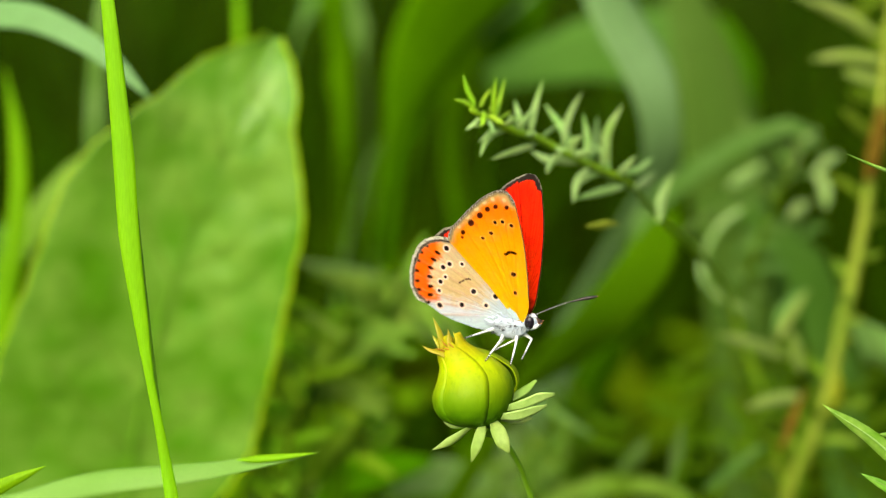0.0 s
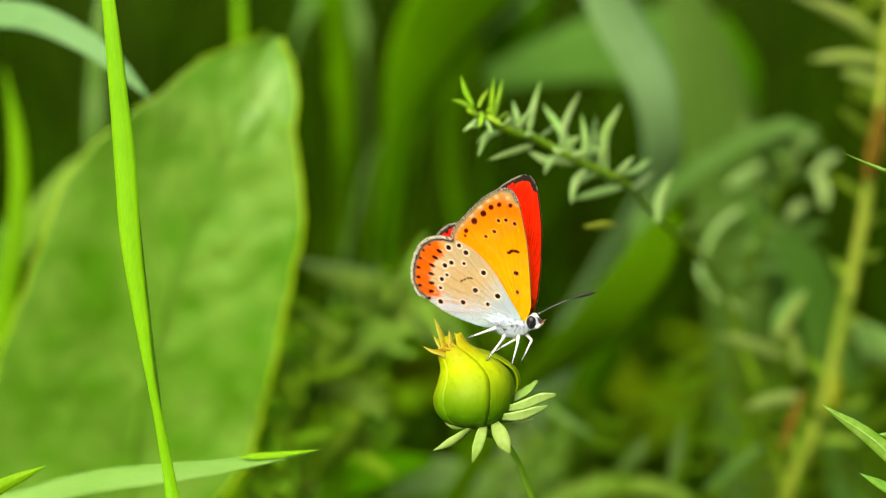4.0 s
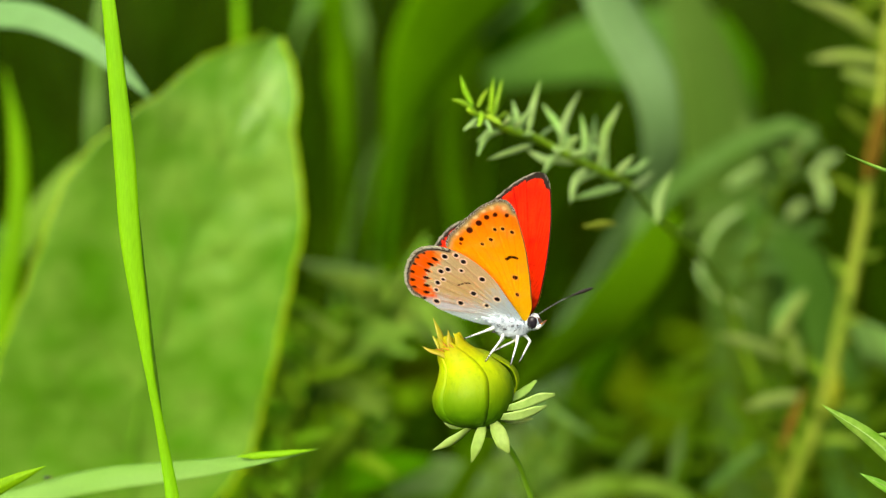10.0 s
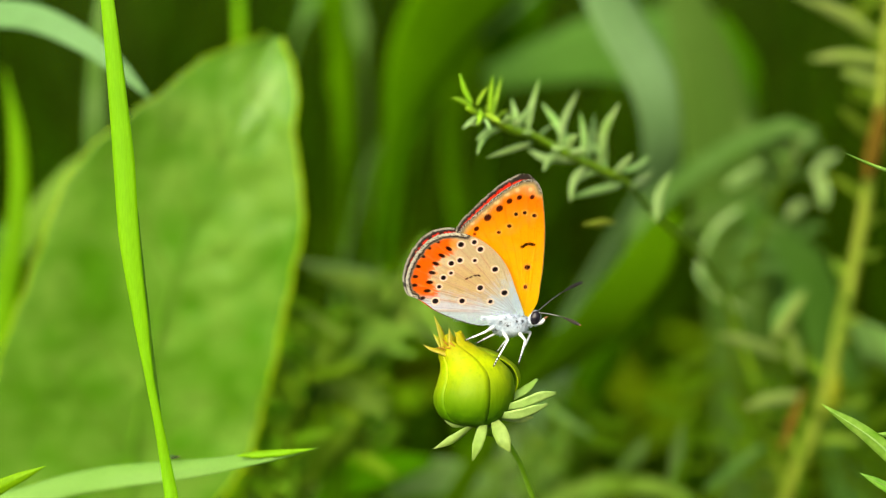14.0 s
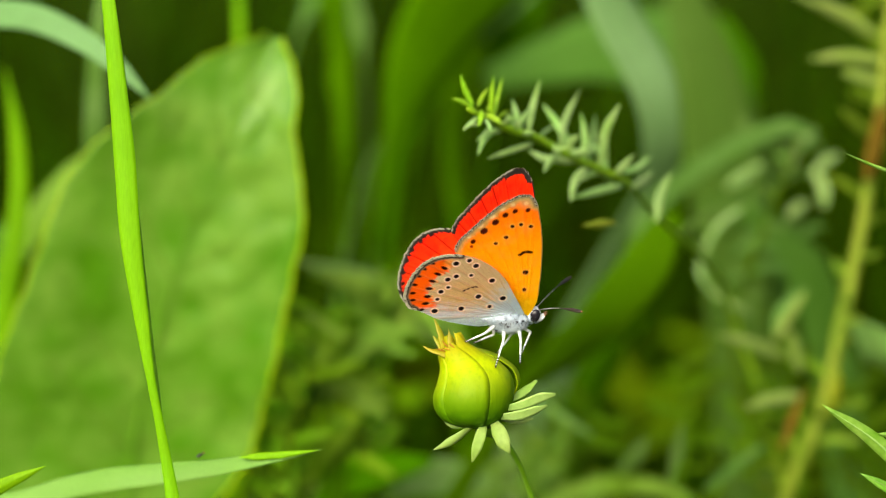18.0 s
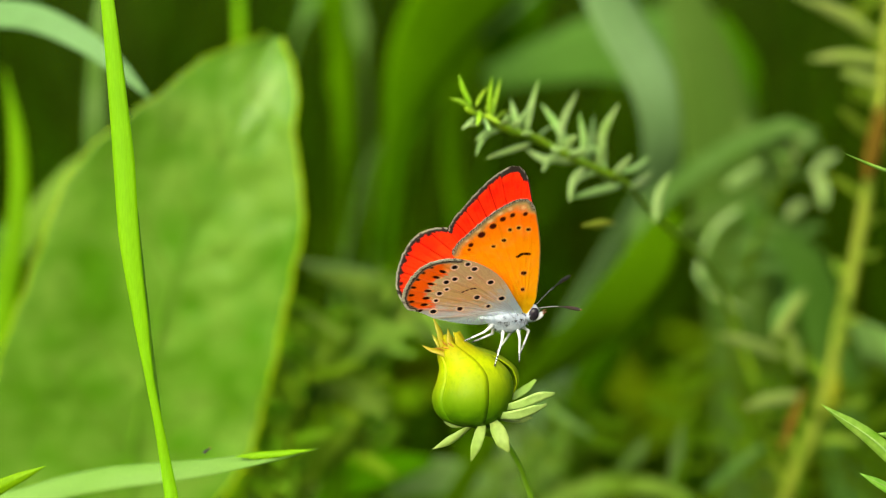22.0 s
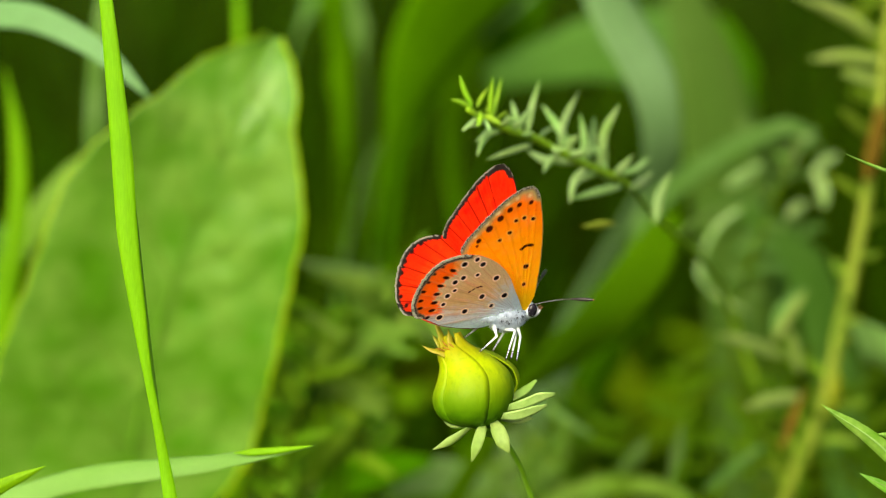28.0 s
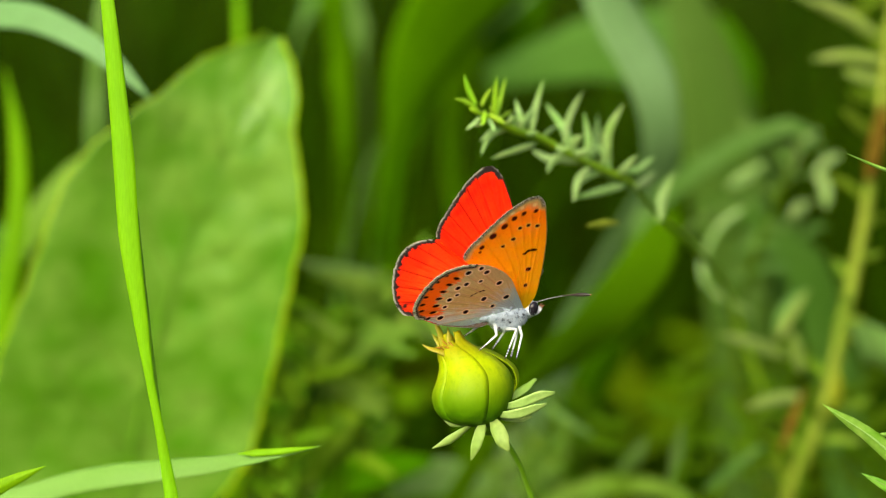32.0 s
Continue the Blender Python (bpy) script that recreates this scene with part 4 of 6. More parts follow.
# ---- broad arching blades behind ----
for pts, w, mat, label, ac, ace in (
    ([(14.9, 215, 0), (16.7, 212, 250), (23.5, 205, 418.6), (31.3, 198, 435.2), (38.7, 180, 450.1), (44.3, 160, 464), (44.3, 152, 470.1), (43.4, 147, 477.2), (41.9, 145, 482.8), (39.3, 144, 488.3), (35.7, 143, 493.9), (32.9, 142, 499.4), (29.7, 140, 505.9), (25.1, 138, 513.4)], [2, 3, 4, 5.0, 5.0, 4.0, 3.8, 4.2, 4.8, 5.0, 5.0, 4.8, 4.5, 1], ARCH, "broad pale arching grass leaf", (0.9, 0.3, 0), (0.75, 0.2, -0.5)),
    ([(7.7, 160, 0.0), (9.4, 158, 250), (15.5, 150, 421.7), (24.6, 150, 429.4), (34.2, 150, 437.8), (41.8, 152, 447.8), (46.9, 158, 458.2), (49.8, 170, 471.4)], [0.5, 0.6, 2.5, 5.2, 6.0, 5.2, 2.2, 0.3], ARCH_BRIGHT, "broad fresh green grass leaf", (0.8, 0.4, 0.4), (0.9, 0.2, 0)),
    ([(-124.8, 105, 0.0), (-121.9, 102, 250), (-113.9, 95, 444.0), (-100.6, 90, 479.2), (-85.6, 85, 489.7), (-72.9, 80, 490.5), (-63.5, 76, 486.8), (-55.7, 72, 481.4), (-49.4, 70, 475.2)], [2.5, 3.5, 3.4, 3.2, 3.0, 2.7, 2.2, 1.6, 0.1], ARCH, "pale arching grass leaf with drooping tip", (0.3, 0.4, 1), (0.4, 0.3, 0.9)),
    ([(-118.5, 179.7, 0), (-112.8, 175.3, 266.4), (-98.5, 163.5, 436.1), (-85.6, 155.9, 452.4), (-75.4, 149.4, 463.7), (-65.8, 145.1, 472.7)], [3, 4, 4.2, 4, 3.4, 0.2], SILVER_LEAF, "pale grass leaf behind the dock leaf", (0.6, -0.5, -0.6), None),
    ([(-73.2, 150, 0.0), (-72.1, 146, 280), (-69.2, 136, 452.3), (-67.6, 132, 473.1), (-66.9, 130, 488.3), (-64.6, 128, 506.7)], [0.8, 1, 1.2, 2.3, 1.8, 0.4], GREY_LEAF, "blurred grey-green upright leaf", (1, -0.2, 0), None),
    ([(-99.8, 170, 0.0), (-98.2, 168, 280), (-94.4, 160, 443.2), (-90.6, 158, 452.4), (-85.6, 156, 450.1), (-79.6, 154, 440.9)], [2, 3, 3.4, 3.4, 2.6, 0.3], ARCH_MID, "soft green drooping grass leaf", (0.4, -0.6, -0.8), None),
    ([(-90.3, 150, 0.0), (-88.5, 146, 280), (-86.3, 140, 441.2), (-83.5, 138, 456.8), (-83.4, 136, 472.2), (-85.5, 134, 485.4)], [2, 2.4, 2.2, 1.9, 1.4, 0.1], BLADE, "fresh green upright grass blade", (1, 0.2, 0), None),
    ([(-46.4, 196, 0.0), (-45.7, 194, 280), (-44.7, 190, 452.6), (-43.9, 188, 479.5), (-43.9, 186, 501.3), (-44.2, 184, 527.8)], [1, 1.2, 1.2, 1.1, 1.0, 0.6], BLADE, "fresh green upright grass blade", (1, 0.2, 0), None),
    ([(-25.8, 235, 0.0), (-24.3, 232, 250), (-18.8, 225, 439.7), (-12.2, 222, 473.5), (-4.4, 218, 495.3), (9.7, 214, 514.2)], [0.4, 0.4, 0.4, 1.5, 8.5, 14.0], ARCH_GREEN, "broad fresh green grass leaf", (1, 0.3, 0.2), None),
    ([(-25.2, 254, 0.0), (-25.1, 252, 250), (-25.1, 250, 428.3), (-22.9, 248, 469.1), (-24.9, 246, 501.6), (-27.5, 244, 536.5)], [0.3, 0.3, 0.3, 0.6, 3.0, 4], ARCH_GREEN, "broad fresh green grass leaf", (1, 0.2, 0), None),
    ([(87.9, 300, 0.0), (86.2, 298, 300), (79.3, 290, 470.5), (70.0, 285, 496.3), (49.5, 280, 501.6), (10.7, 270, 492.4)], [4, 7, 12, 14, 12, 3], ARCH_MID, "broad green leaf held level", (0.3, 0.5, 1), (0, 0.5, 1)),
    ([(-11.7, 265, 0.0), (-11.0, 262, 280), (-12.9, 256, 452.9), (-9.8, 252, 477.5), (-1.9, 248, 497.7), (10.3, 244, 520.3)], [1, 1, 1, 2.0, 7.0, 5], ARCH_GREEN, "broad fresh green grass leaf", (1, 0.3, 0.3), None),
    ([(5.2, 285, 0.0), (5.2, 282, 300), (4.0, 276, 453.0), (2.3, 272, 481.2), (6.5, 268, 503.4), (16.2, 264, 525.4)], [2, 2, 1.6, 2.6, 6, 3], ARCH_GREEN, "broad fresh green grass leaf", (1, 0.2, 0.2), None),
    # Same fresh leaf as its neighbours; its shade sits in a darker green.
    ([(-34.6, 275, 0.0), (-34.4, 272, 280), (-33.5, 268, 452.9), (-31.2, 264, 480.8), (-29.0, 262, 498.8), (-26.9, 260, 527.7)], [0.5, 0.5, 0.5, 0.6, 1.5, 3], ARCH_SHADE, "broad fresh green grass leaf", (1, 0.2, 0), None),
    ([(-44.1, 250, 0.0), (-42.6, 248, 300), (-38.0, 240, 482.3), (-34.1, 236, 500.7), (-31.3, 234, 507.2), (-28.8, 232, 516.2)], [0.3, 0.3, 0.3, 0.4, 1.9, 1], GREY_LEAF, "blurred grey-green upright leaf", (1, -0.3, 0), None),
    ([(-17.0, 255, 0.0), (-17.6, 252, 300), (-18.1, 244, 479.8), (-18.8, 240, 494.3), (-19.8, 238, 502.2), (-21.6, 236, 512.7)], [0.3, 0.3, 0.3, 0.3, 2.6, 1], GREY_LEAF, "blurred grey-green upright leaf", (1, -0.3, 0), None),
    ([(75.0, 255, 0.0), (73.9, 252, 300), (69.6, 244, 452.8), (65.8, 240, 476.9), (62.2, 238, 494.2), (54.0, 236, 516.7)], [4, 6, 9, 10, 8, 3], ARCH_MID, "broad soft green leaf", (1, 0.2, 0.2), None),
    ([(101.1, 255, 0.0), (99.2, 252, 300), (93.2, 244, 425.9), (86.5, 240, 444.8), (75.3, 236, 456.1), (60.3, 232, 462.0)], [4, 6, 7, 6, 2.5, 0.4], ARCH_MID, "broad soft green leaf", (0.8, 0.3, 0.5), None),
    ([(-38.0, 200, 0.0), (-35.2, 196, 280), (-27.3, 186, 396.5), (-18.6, 182, 402.0), (-10.1, 178, 401.9), (-2.9, 174, 397.7)], [3, 4, 5, 5, 4, 0.3], SILVER_LEAF, "blurred green leaf low behind the bud", (0.2, 0.5, 1), None),
    ([(2.0, 210, 0.0), (3.3, 206, 280), (5.7, 196, 394.3), (11.8, 192, 399.6), (20.3, 188, 400.0), (27.4, 184, 396.1)], [3, 4, 5, 5, 4, 0.3], SILVER_LEAF, "blurred green leaf low behind the bud", (0.2, 0.5, 1), None),
    ([(23.0, 225, 0.0), (24.2, 222, 280), (25.8, 214, 396.3), (30.0, 210, 412.0), (36.8, 206, 424.9), (45.9, 202, 435.1)], [3, 4, 5, 5.5, 4.5, 0.3], ARCH_GREEN, "broad fresh green grass leaf", (0.9, 0.3, 0.3), None),
    ([(9.1, 175, 0.0), (7.8, 172, 300), (1.9, 166, 430.2), (-5.7, 162, 437.1), (-16.6, 158, 443.2), (-29.1, 154, 447.6)], [1.5, 2.4, 3.0, 3.4, 3.0, 0.3], ARCH_PALE, "blurred grey-green leaf behind the bud", (0.2, -0.5, 1), None),
    ([(105.1, 160, 0.0), (103.1, 156, 280), (95.1, 150, 418.3), (87.6, 146, 429.8), (80.1, 142, 436.7)], [3, 4, 5, 4.4, 0.2], ARCH_PALE, "blurred grey-green leaf beside the tall weed", (0.5, 0.4, -0.8), None),
    ([(-9.4, 292, 0), (-9.3, 288, 250), (-9.2, 282, 464.5), (-5.6, 280, 484.5), (0.9, 278, 500), (9.4, 276, 512.7), (17.8, 274, 525.2)], [0.3, 0.3, 0.29, 1.15, 6.45, 10.76, 5.74], ARCH_GREEN, "broad fresh green grass leaf", (0.85, 0.1, -0.5), None),
    ([(-27.1, 296, 0), (-26.9, 292, 250), (-26.6, 286, 464.6), (-26.5, 284, 484.7), (-26.7, 282, 501.8), (-26, 280, 523.1)], [0.3, 0.3, 0.29, 0.87, 4.33, 5.77], ARCH_GREEN, "broad fresh green grass leaf", (1, 0.2, 0), None),
    ([(-35.6, 147.2, 0), (-35.2, 143.7, 278.9), (-34.9, 138.6, 398.4), (-29.3, 136.9, 408), (-21.3, 135.1, 415.9), (-14.2, 133.5, 421.5)], [0.43, 0.68, 2.01, 5.34, 4.67, 0.67], YELLOW_LEAF, "broad fresh green leaf low in the meadow", (0.7, -0.3, -0.7), None),
    ([(-25.6, 150.6, 0), (-25.3, 147.2, 278.9), (-25, 142, 398), (-18.3, 140.3, 404.4), (-10.4, 138.6, 406.9), (-2.1, 136.9, 408.6)], [0.43, 0.68, 2.01, 4.03, 3.81, 0.67], ARCH_GREEN, "broad fresh green leaf low in the meadow", (-0.3, -0.3, 0.9), None),
    ([(-31.6, 147.2, 0), (-31.4, 143.7, 278.9), (-31.1, 138.6, 420.7), (-27, 136.9, 427.9), (-20.2, 135.1, 432.2), (-13.1, 133.5, 433.5)], [0.43, 0.68, 1.11, 3.78, 3.34, 0.55], YELLOW_LEAF, "broad fresh green leaf low in the meadow", (-0.6, -0.3, 0.8), None),
    ([(73.4, 275, 0), (72.7, 271, 250), (72, 265, 464.1), (72.5, 263, 480.8), (71.6, 261, 494.5), (67.9, 259, 506.8)], [0.5, 0.8, 1.12, 5.03, 6.14, 1.4], ARCH_GREEN, "broad fresh green grass leaf", (1, 0.2, 0), None),
    ([(0.8, 242, 0), (0.8, 238, 250), (0.8, 232, 495.1), (8, 230, 500.8), (15.2, 228, 505.9), (22.4, 226, 510.6)], [0.4, 0.4, 0.4, 2.25, 2.51, 1.06], GREY_LEAF, "blurred grey-green slanting leaf", (0.6, -0.2, -0.8), None),
    ([(12.8, 298, 0), (12.6, 294, 250), (12.5, 288, 484.9), (14.6, 286, 497.8), (17.4, 284, 509.1), (21.7, 282, 524.7)], [0.4, 0.4, 0.58, 5.79, 8.98, 8.69], ARCH_GREEN, "broad fresh green grass leaf", (1, 0.2, -0.2), None),
):
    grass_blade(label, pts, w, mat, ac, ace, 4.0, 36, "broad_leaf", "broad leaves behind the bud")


def small_leaf(points, widths, material, label):
    """A leaf among the weeds on a thin stalk of its own."""
    x, y, z = points[0]
    run = Vector(points[-1]) - Vector(points[0])
    across = (-run.z, -0.3 * run.length, run.x)
    ob = thing("stalked_leaf", x * 1.02, y + 12, 0, label, "leaf", "small leaves among the weeds")
    foot = tuple(ob.location / MM)
    part("stalk", tube([foot, (x * 1.02, y + 10, z * 0.6), (x, y + 1, z - 4), points[0]], [0.5, 0.4, 0.3, 0.25], 16, 6, foot), WEED_STEM, ob)
    part("blade", ribbon(points, widths, across, None, 9.0, 0.2, 24, 3, 0.03, x, foot), material, ob)
    return ob


for row in (
    ([(-27.8, 122, 438.8), (-23.4, 120, 436.4), (-18.3, 118, 432.8)], [0.32, 0.97, 0.32], SILVER_LEAF, "small blurred silvery leaf"),
    ([(-19.7, 134, 427.5), (-14.7, 132, 431.2), (-9.2, 130, 433.7), (-3.5, 128, 435.5)], [0.44, 1.43, 1.21, 0.33], SILVER_LEAF, "small blurred silvery leaf"),
    ([(-21.6, 134, 421.5), (-15.8, 132, 420.1), (-9.8, 130, 416.9)], [0.33, 1.32, 0.33], SILVER_LEAF, "small blurred silvery leaf"),
    ([(-28.9, 154, 419.6), (-25.6, 152, 421.6), (-21.4, 150, 423)], [0.57, 2.06, 0.57], GREY_LEAF, "small blurred grey-green leaf"),
    ([(-15.9, 172, 397.4), (-8.2, 170, 401.4), (0.7, 168, 402.8), (9.9, 166, 401.3)], [1.42, 4.04, 4.51, 1.42], ARCH_PALE, "broad pale leaf held level"),
    ([(37.9, 158, 451.3), (42.1, 156, 457.9), (47.7, 154, 463.2), (54.4, 152, 468.2), (62.1, 150, 472.2), (69.8, 148, 474.6), (75.1, 146, 473.1)], [1.2, 2.2, 2.3, 2.2, 2.2, 1.9, 0.5], GREY_LEAF, "blurred grey-green arching leaf"),
    ([(43.1, 122, 405.5), (44.3, 120, 411.6), (45, 118, 416.9)], [0.54, 1.4, 0.43], GREY_LEAF, "small blurred grey-green leaf"),
    ([(35.1, 144, 405.6), (38.2, 142, 409.1), (39.9, 140, 412.7)], [0.9, 1.91, 0.56], GREY_LEAF, "small blurred grey-green leaf"),
    ([(17.1, 132, 421.4), (22.5, 130, 417.9), (28.9, 128, 414)], [0.33, 1.07, 0.33], GREY_LEAF, "small blurred grey-green leaf"),
    ([(50.7, 132, 403.2), (55.3, 130, 407), (61.6, 128, 412.3)], [0.44, 1.32, 0.44], GREY_LEAF, "small blurred grey-green leaf"),
    ([(19.7, 172, 396.5), (31.5, 170, 400), (43.1, 168, 400.6), (52.3, 166, 398)], [1.06, 2.14, 2.14, 0.71], SILVER_LEAF, "broad pale leaf held level"),
    ([(67.3, 112, 423.6), (64.9, 110, 418.7), (62.4, 108, 413)], [0.34, 0.89, 0.41], RED_LEAF, "withered reddish-brown leaf among green weeds"),
    ([(-21.1, 140, 410), (-14.9, 138, 408.5), (-9.3, 136, 405.3)], [0.45, 1.56, 0.45], YELLOW_LEAF, "small yellow-green leaf among the weeds"),
    ([(-26.6, 140, 430), (-20.4, 138, 429.6), (-15.9, 136, 426.3)], [0.33, 1, 0.33], YELLOW_LEAF, "small yellow-green leaf among the weeds"),
):
    small_leaf(*row)


# ---- mass of meadow plants behind and around ----
def meadow(name, count, seed, material, label, category, zone, height, width, broad=0.0):
    """Many grass blades or small leaves as one mass."""
    rng = random.Random(seed)
    verts, faces = [], []
    for _ in range(count):
        x, y = zone(rng)
        g = ground_height(x, y)
        if broad and rng.random() < broad:
            base = Vector((x, y, g + rng.uniform(40, height[1])))
            d = Vector((rng.gauss(0, 1), rng.gauss(0, 1), rng.gauss(0.1, 0.5))).normalized()
            length, w, rows = rng.uniform(14, 40), rng.uniform(2, 7), 4
            bend = Vector((0, 0, -1)) * length * 0.25
        else:
            base = Vector((x, y, g - 4))
            d = Vector((rng.gauss(0, 0.16), rng.gauss(0, 0.16), 1)).normalized()
            length, w, rows = rng.uniform(*height), rng.uniform(*width), 6
            bend = Vector((rng.gauss(0, 0.25), rng.gauss(0, 0.25), -0.12)) * length
        if y < 700:      # these lean away from the clearing round the bud
            d.y, bend.y = abs(d.y) * 0.6, abs(bend.y)
        side = d.cross(Vector((rng.gauss(0, 1), rng.gauss(0, 1), 0.2))).normalized()
        nn = d.cross(side)
        k = len(verts)
        for i in range(rows + 1):
            u = i / rows
            c = base + d * (length * u) + bend * (u * u)
            ww = w * (math.sin(math.pi * (0.12 + 0.86 * u)) if rows == 4 else (1 - u ** 2.2) * (0.6 + 0.4 * min(1, 3 * u))) + 0.05
            verts += [c - side * ww + nn * ww * 0.3, c, c + side * ww + nn * ww * 0.3]
        for i in range(rows):
            a = k + i * 3
            faces += [(a, a + 1, a + 4, a + 3), (a + 1, a + 2, a + 5, a + 4)]
    ob = new(name, mesh_of(name, verts, faces))
    ob.data.materials.append(material)
    return tagged(ob, label, category, kind="stuff")


def behind(lo, hi, spread_x):
    return lambda rng: (rng.uniform(-1, 1) * spread_x, lo + (hi - lo) * rng.random() ** 0.8)


def around(rng):
    while True:
        x, y = rng.uniform(-2200, 2200), rng.uniform(-2200, 2600)
        if y > 900 or abs(x) > 420 or y < -700:
            return x, y


meadow("meadow_grass", 2600, 3, BLADE_SHADED, "tall dense meadow grass, green darkened for deep shade", "grass", behind(290, 1100, 420), (380, 720), (1.5, 4.5))
meadow("meadow_weeds", 3000, 4, WEED_FAR, "dense low weeds with small green leaves", "plants", behind(240, 800, 330), (120, 425), (1.2, 3.0), 0.8)
meadow("bank_grass", 5000, 5, BLADE_SHADED, "long grass on the bank and meadow, green darkened for shade", "grass", around, (250, 600), (2, 6))


# ---- a tiny fly that walks along the level grass blade ----
def build_fly():
    ob = thing("small_fly", -60, 20, 420, "tiny dark fly walking along a grass blade", "fly")
    part("body", joined(egg((0, 0, 0.32), (0.34, 0.17, 0.18), (0, 0, 0), 8, 10), egg((-0.42, 0, 0.30), (0.36, 0.15, 0.15), (0, -8, 0), 8, 10)), DARK, ob, "dark narrow body")
    head = part("head", egg((0.42, 0, 0.34), (0.14, 0.17, 0.15), (0, 0, 0), 8, 10), DARK, ob)
    for s in (-1, 1):
        part("eye", egg((0.46, 0.1 * s, 0.38), (0.09, 0.08, 0.10), (0, 0, 0), 6, 8), CLUB, head, "reddish eye")
        part("wing", ribbon([(0.1, 0.1 * s, 0.46), (-0.4, 0.2 * s, 0.56), (-0.9, 0.26 * s, 0.52)], [0.06, 0.17, 0.03], (0, 1, 0.2), None, 2, 0.015, 8, 1), FUR_DARK, ob, "greyish folded wing")
        for x in (-0.2, 0.05, 0.25):
            part("leg", tube([(x, 0.1 * s, 0.25), (x * 1.8, 0.38 * s, 0.36), (x * 2.4, 0.55 * s, 0.0)], [0.03, 0.025, 0.015], 8, 6), DARK, ob)
    return ob


small_fly = build_fly()


# ---- butterfly: large copper-coloured, on the bud ----
PX = 0.08    # one unit of the wing plan, in millimetres
FORE_PLAN = [(2, -6), (-38, 52), (-80, 112), (-113, 148), (-108, 160), (-86, 185), (-59, 212), (-26, 239), (6, 253), (20, 251), (30, 236), (36, 205), (40, 165), (40, 113), (36, 57), (30, 20), (16, -8)]
HIND_PLAN = [(10, -4), (-6, 40), (-27, 92), (-48, 119), (-79, 141), (-110, 150), (-140, 148), (-161, 138), (-178, 121), (-193, 95), (-201, 72), (-201, 50), (-194, 33), (-176, 25), (-147, 5), (-104, -13), (-62, -22), (-30, -14)]


def plan_edge(plan, n):
    return np.array([(p.x, p.y) for p in spline([(a, b, 0) for a, b in plan], n, True)])


def near_line(pts, line):
    """Distance from points to a broken line."""
    best = np.full(len(pts), 1e9)
    for a, b in zip(line[:-1], line[1:]):
        d = b - a
        u = np.clip(((pts - a) @ d) / max(1e-9, d @ d), 0, 1)
        best = np.minimum(best, np.linalg.norm(pts - a - u[:, None] * d, axis=1))
    return best


def blend(col, tint, fac):
    return col * (1 - fac[:, None]) + np.array(tint[:3])[None, :] * fac[:, None]


def veins(pts, base, ends):
    d = np.full(len(pts), 1e9)
    for e in ends:
        mid = ((base[0] + e[0]) / 2 + 4, (base[1] + e[1]) / 2 + 3)
        d = np.minimum(d, near_line(pts, np.array([base, mid, e], float)))
    return d


FORE_VEINS = [(-103, 164), (-84, 186), (-62, 209), (-40, 229), (-16, 244), (6, 252), (24, 240)]
HIND_VEINS = [(-100, 149), (-135, 148), (-162, 138), (-182, 116), (-196, 86), (-202, 58), (-192, 33), (-150, 5)]


def spot(col, pts, at, radius, tint, squeeze=1.0, turn=0.0, soft=1.2):
    d = pts - np.array(at)
    c, s = math.cos(turn), math.sin(turn)
    r = np.hypot((d[:, 0] * c + d[:, 1] * s) / squeeze, -d[:, 0] * s + d[:, 1] * c)
    return blend(col, tint, 1 - rise(r, radius - soft, radius + soft))


def ripple_noise(pts, scale, seed):
    return np.array([noise.noise(Vector((p[0] * scale, p[1] * scale, seed))) for p in pts])


def fringe(col, pts, margin, wide):
    """Tufts of pale and dark scales along the outer margin."""
    near = np.where(margin < wide)[0]
    tuft = np.array([noise.noise(Vector((pts[i][0] * 0.45, pts[i][1] * 0.45, 11.0))) for i in near])
    pale, dark = np.zeros(len(pts)), np.zeros(len(pts))
    fade = 1 - rise(margin[near], wide * 0.6, wide)
    pale[near], dark[near] = rise(tuft, 0.0, 0.25) * fade * 0.6, rise(-tuft, 0.1, 0.35) * fade * 0.5
    return blend(blend(col, rgb(238, 234, 222), pale), rgb(38, 32, 26), dark)


